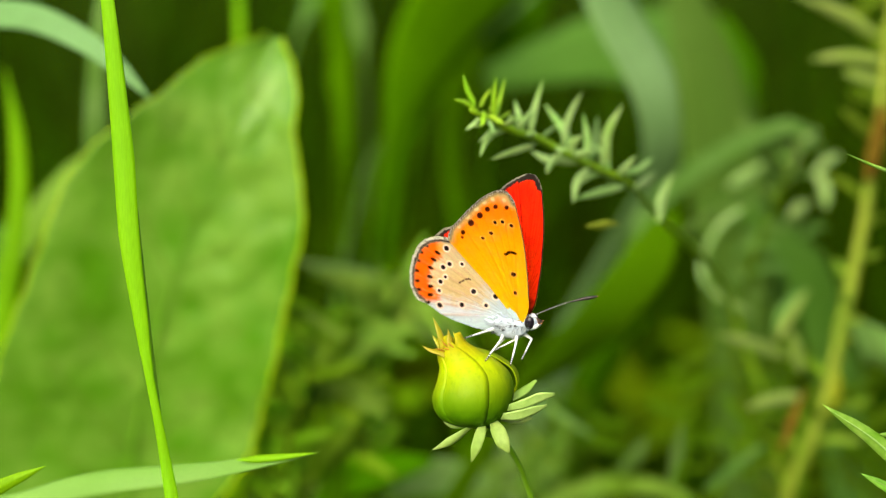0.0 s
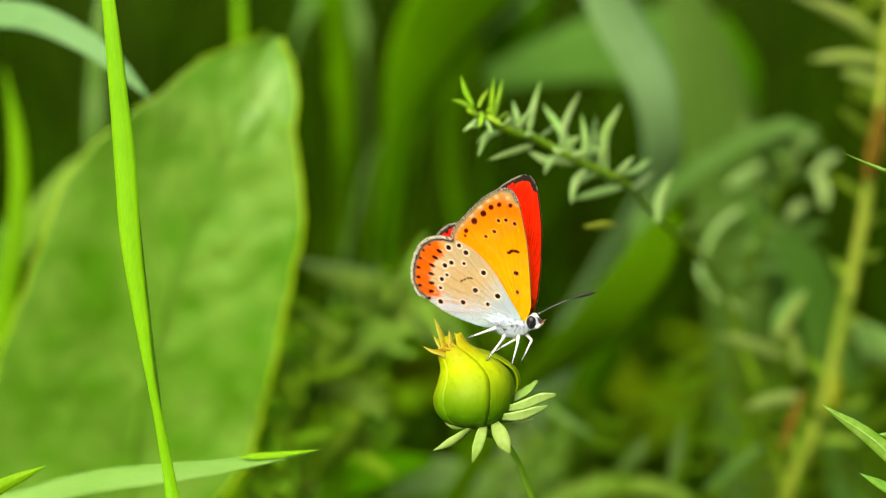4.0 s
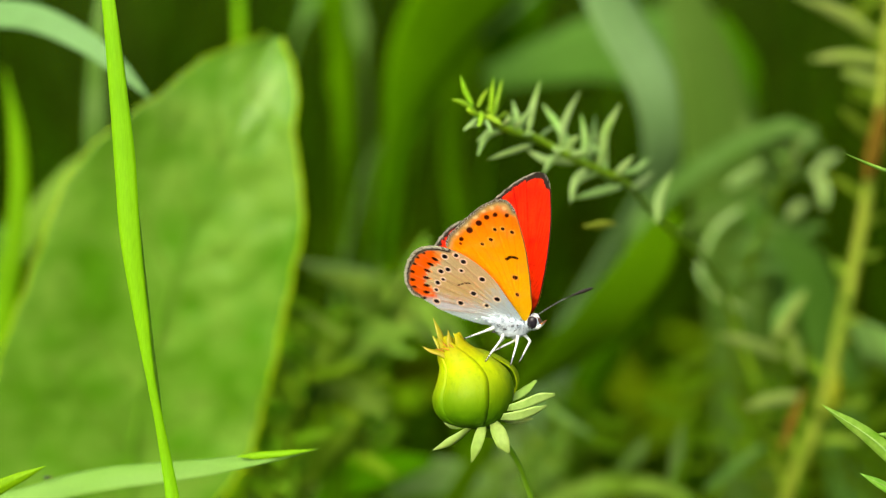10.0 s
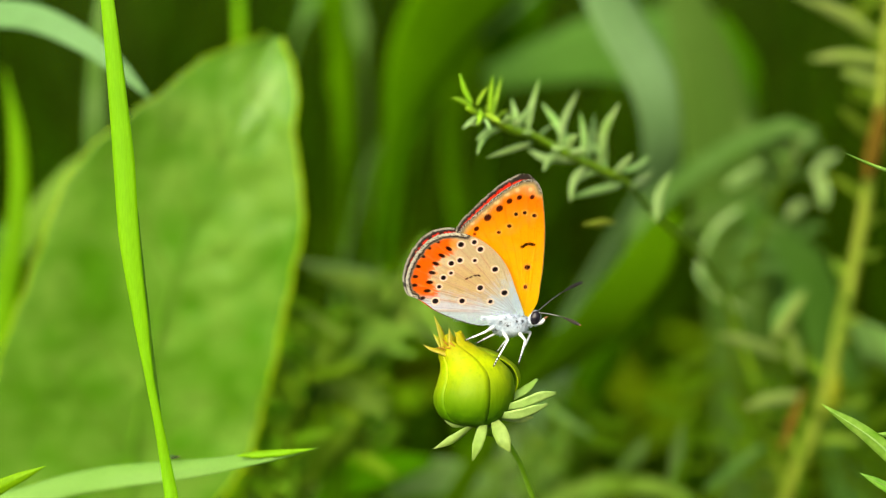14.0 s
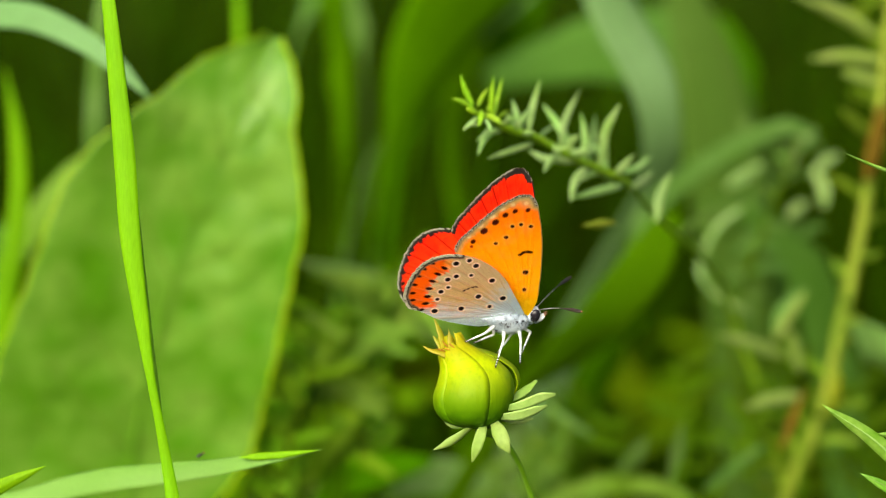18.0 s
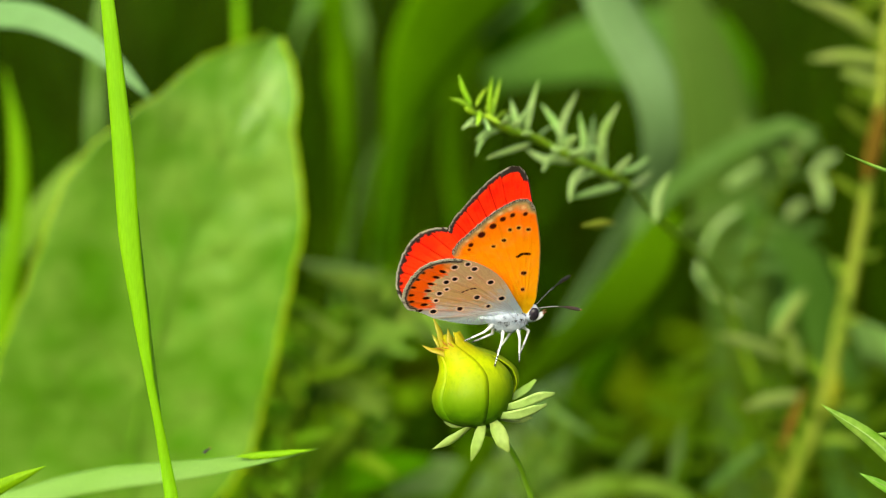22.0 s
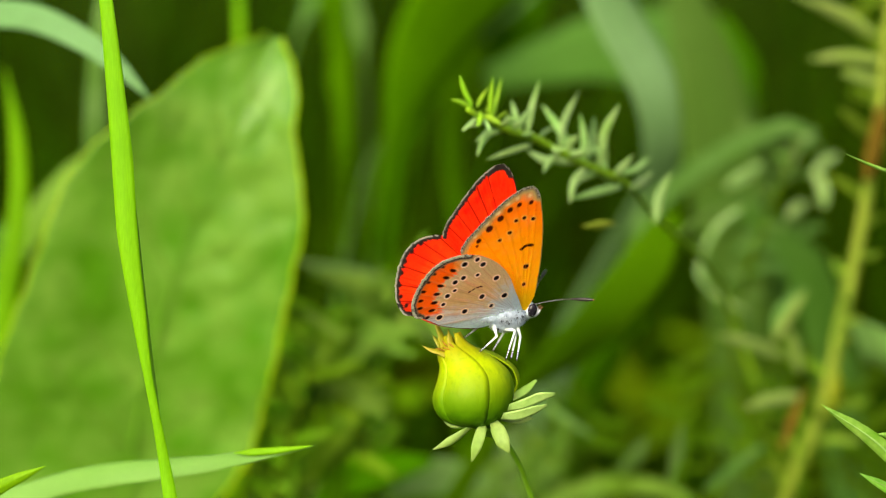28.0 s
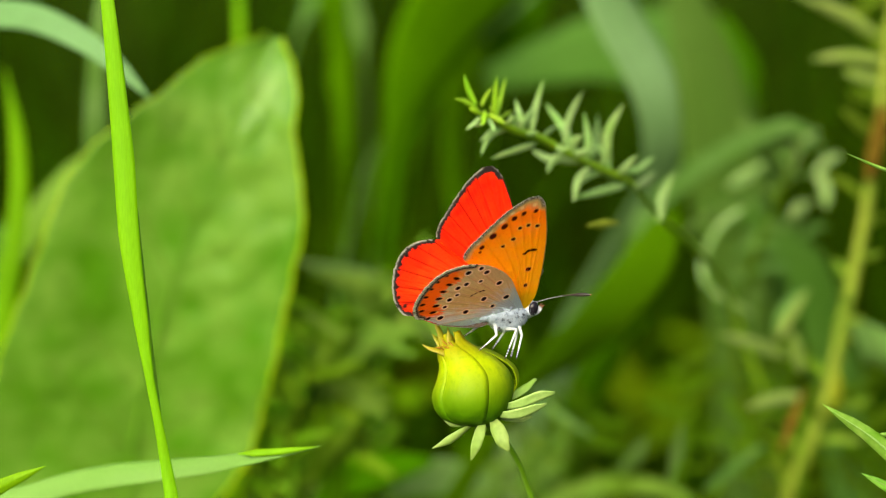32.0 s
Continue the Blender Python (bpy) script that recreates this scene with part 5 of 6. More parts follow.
def paint_fore_under(pts, edge, grain):
    margin, costa = near_line(pts, edge["outer"]), near_line(pts, edge["costa"])
    far = np.hypot(pts[:, 0], pts[:, 1])
    col = np.tile(np.array(rgb(255, 170, 0)[:3]), (len(pts), 1))
    col = blend(col, rgb(255, 198, 4), 1 - rise(far, 60, 190))
    col = blend(col, rgb(255, 134, 2), rise(far, 150, 225))
    col = blend(col, rgb(208, 170, 88), 1 - rise(margin + 5 * grain, 9, 18))
    col = blend(col, rgb(202, 182, 120), (1 - rise(np.hypot(pts[:, 0] - 14, pts[:, 1] - 244), 6, 26)) * 0.7)
    for at, r in (((15, 221), 4.6), ((-7, 220), 5), ((-24, 213), 5.6), ((-41, 199), 6.6), ((-61, 182), 7), ((-80, 161), 5)):
        out = (at[0] * 1.05 - 4, at[1] * 1.045 + 4)
        col = spot(col, pts, out, r * 0.85, rgb(236, 214, 150), 1.0, 0, 2.2)
        col = spot(col, pts, at, r * 0.84, rgb(66, 18, 6), 1.25, 0.8, 1.2)
    col = spot(col, pts, (-83, 151), 3, rgb(120, 40, 10))
    col = blend(col, rgb(140, 118, 70), (1 - rise(costa, 0.8, 2.8)) * rise(pts[:, 1], 20, 60))
    for at, r, sq, tn in (((11, 90), 4.6, 1.15, 0.3), ((9, 52), 4.2, 0.8, 0), ((-12, 189), 3.8, 1, 0), ((3, 192), 3.8, 1, 0), ((20, 187), 3.8, 1.1, 0), ((-23, 167), 3.6, 1.2, 0), ((-41, 155), 3.1, 1.2, 0)):
        col = spot(col, pts, at, r + 2, rgb(255, 196, 70), sq, tn, 1.5)
        col = spot(col, pts, at, r, rgb(40, 18, 6), sq, tn)
    for at, tn in (((2, 129), 0.35), ((8, 133), 0.3), ((14, 134), 0.0), ((19, 133), -0.1)):
        col = spot(col, pts, at, 3.0, rgb(40, 18, 6), 1.7, tn)
    vd = veins(pts, (8, 10), FORE_VEINS)
    col = blend(col, rgb(200, 95, 10), (1 - rise(vd, 0.3, 1.3)) * 0.22)
    col = blend(col, rgb(158, 140, 104), 1 - rise(margin + 1.5 * grain, 5, 9))
    col = blend(col, rgb(72, 62, 50), 1 - rise(margin + 1.5 * grain, 1.6, 4.0))
    col = blend(col, rgb(180, 172, 160), (1 - rise(margin, 0.4, 1.8)) * 0.8)
    return fringe(col, pts, margin, 5.0)


def streaks(pts, seed):
    """Fine streaks of scales running out from the wing's base."""
    ang, far = np.arctan2(pts[:, 0], pts[:, 1]), np.hypot(pts[:, 0], pts[:, 1])
    return np.array([noise.noise(Vector((a * 60, r * 0.02, seed))) for a, r in zip(ang, far)])


def paint_fore_upper(pts, edge, grain):
    margin, costa = near_line(pts, edge["outer"]), near_line(pts, edge["costa"])
    ray = streaks(pts, 3.0)
    margin = margin + 3.0 * ray * (margin > 4)
    col = np.tile(np.array(rgb(248, 4, 1)[:3]), (len(pts), 1))
    col = blend(col, rgb(165, 5, 2), rise(ray, 0.0, 0.55) * 0.5)
    col = blend(col, rgb(255, 50, 5), rise(-ray, 0.05, 0.5) * 0.3)
    vd = veins(pts, (8, 10), FORE_VEINS)
    away = rise(np.hypot(pts[:, 0], pts[:, 1]), 85, 175)
    col = blend(col, rgb(252, 42, 4), rise(grain, -0.2, 0.5) * 0.25)
    col = blend(col, rgb(96, 4, 2), (1 - rise(vd, 0.4, 2.4)) * 0.8 * away * rise(-pts[:, 0] + 20 * grain, -12, 20))
    col = blend(col, rgb(90, 10, 4), 1 - rise(np.hypot(pts[:, 0], pts[:, 1]) + 8 * grain, 18, 50))
    apex = 3.5 * (1 - rise(np.hypot(pts[:, 0] - 6, pts[:, 1] - 252), 8, 40))
    col = blend(col, rgb(40, 35, 30), 1 - rise(margin - apex + 2.0 * grain, 6.5, 9.5))
    col = blend(col, rgb(40, 35, 30), (1 - rise(costa, 1.0, 3.0)))
    col = blend(col, rgb(156, 152, 138), (1 - rise(margin, 1.4, 3.2)) * rise(grain, -0.5, 0.0))
    return col


def paint_hind_under(pts, edge, grain):
    margin = near_line(pts, edge["outer"])
    far = np.hypot(pts[:, 0], pts[:, 1])
    fine = streaks(pts, 21.0)
    inner = pts[:, 1] + 0.16 * pts[:, 0]
    col = np.tile(np.array(rgb(211, 215, 170)[:3]), (len(pts), 1))
    col = blend(col, rgb(203, 185, 98), (1 - rise(np.hypot((pts[:, 0] + 96) / 1.5, pts[:, 1] - 58), 14, 56)) * 0.5)
    col = blend(col, rgb(190, 192, 142), rise(pts[:, 1] + 0.4 * pts[:, 0], 50, 85) * 0.7)
    col = blend(col, rgb(160, 146, 96), rise(fine, 0.05, 0.5) * 0.18)
    col = blend(col, rgb(212, 204, 168), rise(-fine, 0.1, 0.5) * 0.25)
    col = blend(col, rgb(200, 222, 240), 1 - rise(far + 22 * grain + 14 * fine, 26, 88))
    col = blend(col, rgb(206, 228, 242), 1 - rise(inner + 12 * grain + 8 * fine, -8, 32))
    col = blend(col, rgb(120, 124, 128), rise(fine, 0.15, 0.5) * 0.3 * (1 - rise(inner, 0, 40)))
    ray = veins(pts, (-4, 0), HIND_VEINS)
    col = blend(col, rgb(206, 186, 140), (1 - rise(ray, 1.0, 4.0)) * 0.45 * rise(far, 60, 120))
    col = blend(col, rgb(122, 106, 72), (1 - rise(ray, 0.3, 1.1)) * 0.25)
    band = (1 - rise(margin + 6 * grain + 9 * fine, 37, 43)) * rise(pts[:, 1], 26, 36) * (1 - rise(pts[:, 0] + 8 * fine, -128, -114))
    col = blend(col, rgb(255, 110, 0), band)
    col = blend(col, rgb(244, 160, 40), (1 - rise(np.hypot(pts[:, 0] + 118, pts[:, 1] - 130), 4, 15)) * 0.8)
    col = blend(col, rgb(226, 150, 90), band * (1 - rise(ray, 0.3, 1.5)) * 0.3)
    for at, tn in (((-128, 121), -0.5), ((-140, 108), -0.4), ((-150, 93), -0.3), ((-156, 76), -0.15), ((-160, 58), 0.0), ((-164, 42), 0.1)):
        col = spot(col, pts, (at[0] + 6, at[1] - 1), 3.4, rgb(250, 196, 120), 1.4, tn, 1.4)
        col = spot(col, pts, at, 3.5, rgb(44, 14, 6), 1.9, tn, 1.1)
    for at, tn in (((-148, 134), -0.6), ((-163, 122), -0.5), ((-173, 106), -0.4), ((-181, 87), -0.2), ((-185, 68), 0.0), ((-186, 52), 0.1), ((-188, 38), 0.2), ((-172, 28), 0.4)):
        col = spot(col, pts, at, 3.3, rgb(44, 16, 6), 1.6, tn, 1.1)
    for at, r in (((-73, 121), 4.6), ((-82, 100), 3.2), ((-46, 84), 4.7), ((-108, 100), 4.2), ((-123, 94), 4.4), ((-123, 76), 3.2), ((-136, 67), 4.2), ((-143, 50), 3.4), ((-71, 49), 4.7), ((-28, 40), 4.9), ((-52, 23), 3.6), ((-149, 23), 5.0), ((-102, 24), 4.6), ((-84, 134), 4.0), ((-107, 129), 4.8)):
        col = spot(col, pts, at, r + 2.7, rgb(244, 238, 214), 1.05, 0.3, 1.2)
        col = spot(col, pts, at, r, rgb(22, 16, 14), 1.12, 0.3, 0.9)
    for at, tn in (((-95, 66), 0.5), ((-88, 69), 0.5), ((-80, 72), 0.1), ((-74, 72), -0.4)):
        col = spot(col, pts, at, 1.6, rgb(60, 34, 18), 2.2, tn, 0.8)
    wave = margin + 1.6 * grain
    col = blend(col, rgb(134, 122, 98), (1 - rise(wave, 8.5, 11.5)) * rise(pts[:, 1], 20, 36))
    col = blend(col, rgb(58, 50, 42), (1 - rise(np.abs(wave - 6.6), 0.6, 2.0)))
    col = blend(col, rgb(222, 218, 206), (1 - rise(margin, 3.6, 5.2)) * rise(grain, -0.5, -0.1))
    return fringe(col, pts, margin, 7.0)


def paint_hind_upper(pts, edge, grain):
    margin = near_line(pts, edge["outer"])
    far = np.hypot(pts[:, 0], pts[:, 1])
    ray = streaks(pts, 9.0)
    margin = margin + 3.0 * ray * (margin > 4)
    col = np.tile(np.array(rgb(250, 40, 4)[:3]), (len(pts), 1))
    col = blend(col, rgb(150, 10, 2), rise(ray, 0.0, 0.55) * 0.8)
    col = blend(col, rgb(255, 76, 10), rise(-ray, 0.05, 0.5) * 0.6)
    col = blend(col, rgb(252, 22, 2), rise(pts[:, 1], 70, 130))
    vd = veins(pts, (-4, 0), HIND_VEINS)
    col = blend(col, rgb(100, 6, 2), (1 - rise(vd, 0.4, 2.4)) * 0.8 * rise(far, 100, 170))
    col = blend(col, rgb(120, 30, 12), 1 - rise(far + 14 * grain, 25, 80))
    col = blend(col, rgb(110, 92, 84), 1 - rise(pts[:, 1] + 0.2 * pts[:, 0], -30, -12))
    for at in ((-131, 139), (-151, 130), (-167, 117), (-178, 100), (-187, 81), (-190, 63), (-184, 46)):
        col = spot(col, pts, (at[0] * 1.012, at[1] * 1.012), 3.6, rgb(40, 22, 18), 1.3, 0.4, 2.0)
    col = blend(col, rgb(40, 35, 30), 1 - rise(margin + 2.0 * grain, 6.5, 9.5))
    col = blend(col, rgb(164, 160, 148), (1 - rise(margin, 1.6, 3.6)) * rise(grain, -0.5, 0.0))
    return col


def wing_mesh(name, plan, outer_span, base, paint_under, paint_upper, side, ends, tall=1.0):
    """A thin cambered wing, underside outwards, its scales coloured point by point."""
    n_edge, n_ray = 360, 120
    rim = plan_edge(plan, n_edge)
    wob = np.array([noise.noise(Vector((p[0] * 0.22, p[1] * 0.22, 7.0))) + 0.8 * noise.noise(Vector((p[0] * 0.6, p[1] * 0.6, 2.0))) + 0.7 * noise.noise(Vector((p[0] * 1.3, p[1] * 1.3, 4.0))) for p in rim])
    lo, hi = outer_span
    fringe = np.array([1.0 if lo * n_edge < i < hi * n_edge else 0.15 for i in range(n_edge)])
    centre = np.array(base, float)
    way = rim - centre
    rim = rim + way / np.linalg.norm(way, axis=1)[:, None] * (wob * fringe * 1.6)[:, None]
    r = np.linspace(0.0, 1.0, n_ray) ** 0.8
    pts = (centre[None, None, :] + r[None, :, None] * (rim - centre)[:, None, :]).reshape(-1, 2)
    edge = {"outer": rim[int(lo * n_edge):int(hi * n_edge) + 1], "costa": rim[int(hi * n_edge):]}
    grain = ripple_noise(pts, 0.09, 1.0) + 0.5 * ripple_noise(pts, 0.4, 5.0)
    vd = veins(pts, base, ends)
    far = np.linalg.norm(pts - centre, axis=1)
    bow = 3.0 * np.sin(np.clip(far / 240, 0, 1) * 2.6) + 0.5 * (1 - rise(vd, 0.0, 4.0)) + 0.4 * grain
    thick = 0.55
    sheets, colours = [], []
    for paint, h in ((paint_under, bow + thick), (paint_upper, bow - thick)):
        y = h * side
        sheets.append(np.stack([pts[:, 0], y, pts[:, 1] * tall], axis=1) * PX)
        colours.append(paint(pts, edge, grain))
    verts = np.concatenate(sheets)
    k, b = n_ray, n_edge * n_ray
    i, j = np.meshgrid(np.arange(n_edge - 1), np.arange(n_ray - 1), indexing="ij")
    a = (i * k + j).ravel()
    first = np.stack([a, a + 1, a + k + 1, a + k], axis=1)
    second = np.stack([b + a, b + a + k, b + a + k + 1, b + a + 1], axis=1)
    e = np.arange(n_edge - 1) * k + k - 1
    band = np.stack([e, e + k, b + e + k, b + e], axis=1)
    lot = np.concatenate([first, second, band])
    if side > 0:
        lot = lot[:, ::-1]
    me = mesh_of(name, verts.tolist(), lot.tolist())
    me.materials.append(UNDER)
    me.materials.append(UPPER)
    flags = np.zeros(len(lot), dtype=np.int32)
    flags[len(first):len(first) + len(second)] = 1
    me.polygons.foreach_set("material_index", flags)
    tint = me.color_attributes.new("scales", "FLOAT_COLOR", "POINT")
    full = np.concatenate([np.concatenate(colours), np.ones((2 * len(pts), 1))], axis=1)
    tint.data.foreach_set("color", full.ravel().astype(np.float32))
    me.update()
    return me


def fur(places, length, seed):
    """Loose hairs standing on the body: (place, way)."""
    rng = random.Random(seed)
    verts, faces = [], []
    for c, d in places:
        d = (Vector(d) + Vector((rng.gauss(-0.3, 0.35), rng.gauss(0, 0.35), rng.gauss(0, 0.35)))).normalized()
        s = d.orthogonal().normalized() * 0.045
        t = d.cross(s)
        tip = Vector(c) + d * length * rng.uniform(0.5, 1.2)
        k = len(verts)
        verts += [Vector(c) + s, Vector(c) - s * 0.5 + t * 0.85, Vector(c) - s * 0.5 - t * 0.85, tip]
        faces += [(k, k + 1, k + 3), (k + 1, k + 2, k + 3), (k + 2, k, k + 3)]
    return verts, faces


def over_egg(centre, radii, count, seed):
    rng = random.Random(seed)
    made = []
    for _ in range(count):
        d = Vector((rng.gauss(0, 1), rng.gauss(0, 1), rng.gauss(0, 1))).normalized()
        made.append((Vector(centre) + Vector((d.x * radii[0], d.y * radii[1], d.z * radii[2])), Vector((d.x / radii[0], d.y / radii[1], d.z / radii[2])).normalized()))
    return made


def bone(length, radii, sides=8):
    """A leg piece along its own z axis."""
    return tube([(0, 0, -0.04), (0, 0, length * 0.33), (0, 0, length * 0.66), (0, 0, length + 0.04)], radii, 10, sides)


LEGS = {  # hip in the body's space, femur and shin lengths, side
    "near_fore": ((-0.1, -0.5, -2.6), 1.8, 3.5, -1), "near_mid": ((-2.2, -0.6, -2.7), 1.8, 4.6, -1), "near_hind": ((-3.6, -0.6, -1.9), 2.1, 3.2, -1),
    "far_fore": ((0.1, 0.5, -2.6), 1.8, 3.3, 1), "far_mid": ((-2.2, 0.6, -2.7), 1.8, 3.6, 1), "far_hind": ((-3.6, 0.6, -1.9), 2.1, 3.2, 1),
}


def build_butterfly():
    ob = thing("butterfly", 0, 0, EYE, "orange and red copper butterfly perched on a flower bud", "butterfly")
    pieces = {}
    for side, tag in ((-1, "near"), (1, "far")):
        fore = wing_mesh("forewing", FORE_PLAN, (0.30, 0.615), (12, -4), paint_fore_under, paint_fore_upper, side, FORE_VEINS)
        hind = wing_mesh("hindwing", HIND_PLAN, (0.355, 0.70), (-4, -4), paint_hind_under, paint_hind_upper, side, HIND_VEINS, 1.045)
        pieces[tag + "_fore"] = part("forewing", fore, UNDER, ob, "orange black-spotted underside, red upperside with a black border")
        pieces[tag + "_hind"] = part("hindwing", hind, UNDER, ob, "grey-buff underside with ringed spots and an orange band")
    body = (-1.35, 0, -1.45)
    thorax = part("thorax", egg(body, (2.7, 1.35, 1.75), (0, 8, 0), 16, 22, 0.10), FUR, ob, "grey-white furry thorax")
    part("fur", fur(over_egg(body, (2.65, 1.3, 1.7), 1700, 2), 0.55, 3), FUR, thorax, "fine grey-white hairs")
    part("long_hairs", fur(over_egg((-2.2, 0, -0.5), (2.6, 1.5, 0.9), 700, 32), 1.05, 33), FUR, thorax, "long pale hairs spreading over the wing bases")
    part("dark_hairs", fur([q for q in over_egg((-0.9, 0, -1.0), (2.3, 1.55, 0.85), 220, 12)], 0.8, 13), FUR_DARK, thorax, "dark grey hairs below the wings")
    for x, z in ((-2.6, -1.1), (-0.3, -1.1), (0.5, -1.0), (-3.3, -2.2), (-1.6, -1.7)):
        part("dark_tuft", fur([((x + 0.17 * math.sin(i * 2.4) * (i / 20), -1.5 + 0.05 * (i % 5), z + 0.17 * math.cos(i * 2.4) * (i / 20)), (-0.4, -0.9, 0.3 - 0.1 * (i % 4))) for i in range(20)], 0.5, 50 + int(z * 10)), FUR_DARK, thorax, "dark tuft of hairs")
    abdomen = part("abdomen", joined(*[egg((-3.9 - 1.2 * i, 0, -0.75 + 0.34 * i), (1.15, 0.95 - 0.08 * i, 0.95 - 0.08 * i), (0, 9, 0), 8, 14, 0.05, i) for i in range(6)]), FUR, ob, "pale grey ringed abdomen")
    part("fur", fur(over_egg((-6.0, 0, -0.3), (3.4, 0.85, 0.9), 260, 5), 0.6, 6), FUR, abdomen)
    head = part("head", egg((2.0, 0, -0.85), (1.0, 0.95, 0.98), (0, 20, 0), 12, 16, 0.06), FUR, ob, "small white furry head")
    part("fur", fur(over_egg((2.0, 0, -0.85), (1.0, 0.9, 0.95), 200, 8), 0.5, 9), FUR, head)
    for s in (-1, 1):
        part("eye", egg((2.25, 0.66 * s, -0.62), (0.74, 0.56, 1.02), (0, 14, 0), 12, 16), EYE_SKIN, head, "large dark shining eye")
        part("eye_rim", egg((2.17, 0.52 * s, -0.66), (0.80, 0.42, 1.07), (0, 14, 0), 12, 16), LEG, head, "white scales round the eye")
        part("palp", joined(tube([(2.5, 0.3 * s, -1.5), (3.0, 0.34 * s, -1.35), (3.5, 0.36 * s, -0.95), (3.75, 0.36 * s, -0.6)], [0.26, 0.3, 0.2, 0.06], 10, 8), fur([((2.6 + 0.16 * i, 0.33 * s, -1.45 + 0.10 * i), (0.6, 0, -0.6)) for i in range(6)], 0.5, 4)), LEG, head)
        part("palp_tip", tube([(3.6, 0.36 * s, -0.82), (3.8, 0.37 * s, -0.62), (4.1, 0.38 * s, -0.5)], [0.15, 0.13, 0.05], 8, 8), PALP, head, "dark brown tip of the palp")
        # antenna along its own x axis: thin banded shaft and a dark club with an orange end
        pts = spline([(9.3 * u, 0, 0.4 * math.sin(math.pi * u)) for u in (0, 0.25, 0.5, 0.75, 1.0)], 61)
        antenna = part("antenna", tube([tuple(p) for p in pts], [0.07, 0.062, 0.058, 0.058, 0.06, 0.065, 0.08, 0.17, 0.26, 0.27, 0.15], 0, 8), DARK, ob, "thin dark antenna banded with white")
        pieces["near_antenna" if s < 0 else "far_antenna"] = antenna
        for b in range(17):
            part("band", tube([tuple(pts[3 + b * 3]), tuple(pts[3 + b * 3].lerp(pts[4 + b * 3], 0.7))], [0.07, 0.07], 0, 8), LEG, antenna)
        part("club_tip", egg(tuple(pts[60]), (0.13, 0.11, 0.11), (0, 0, 0), 6, 8), CLUB, antenna, "orange tip of the antenna")
    for tag, (hip, femur, shin, side) in LEGS.items():
        pieces[tag + "_femur"] = part("upper_leg", bone(femur, [0.31, 0.27, 0.21, 0.17]), LEG, ob, "white scaled upper leg")
        lower = part("lower_leg", bone(shin, [0.17, 0.14, 0.11, 0.085]), LEG, ob, "thin white lower leg with dark bands")
        pieces[tag + "_shin"] = lower
        for b, (at, long) in enumerate(((0.66, 0.05), (0.76, 0.05), (0.85, 0.05), (0.93, 0.09))):
            part("foot_band", tube([(0, 0, shin * at), (0, 0, shin * (at + long))], [0.14 - 0.012 * b, 0.135 - 0.012 * b], 0, 8), DARK, lower)
    return ob, pieces


butterfly, pieces = build_butterfly()


# ---- what moves ----
def bone_pose(a, b):
    """The pose of a leg piece at a, pointing at b."""
    return Matrix.Translation(a) @ (b - a).to_track_quat("Z", "Y").to_matrix().to_4x4()


def knee(hip, foot, femur, shin, side):
    """Where the knee stands, up and outwards of the line from hip to foot."""
    d = foot - hip
    reach = min(d.length, (femur + shin) * 0.995)
    d.normalize()
    along = (femur ** 2 - shin ** 2 + reach ** 2) / (2 * reach)
    out = math.sqrt(max(0.01, femur ** 2 - along ** 2))
    up = Vector((1.0, 0.35 * side, 0.45))
    up = (up - d * up.dot(d)).normalized()
    return hip + d * along + up * out


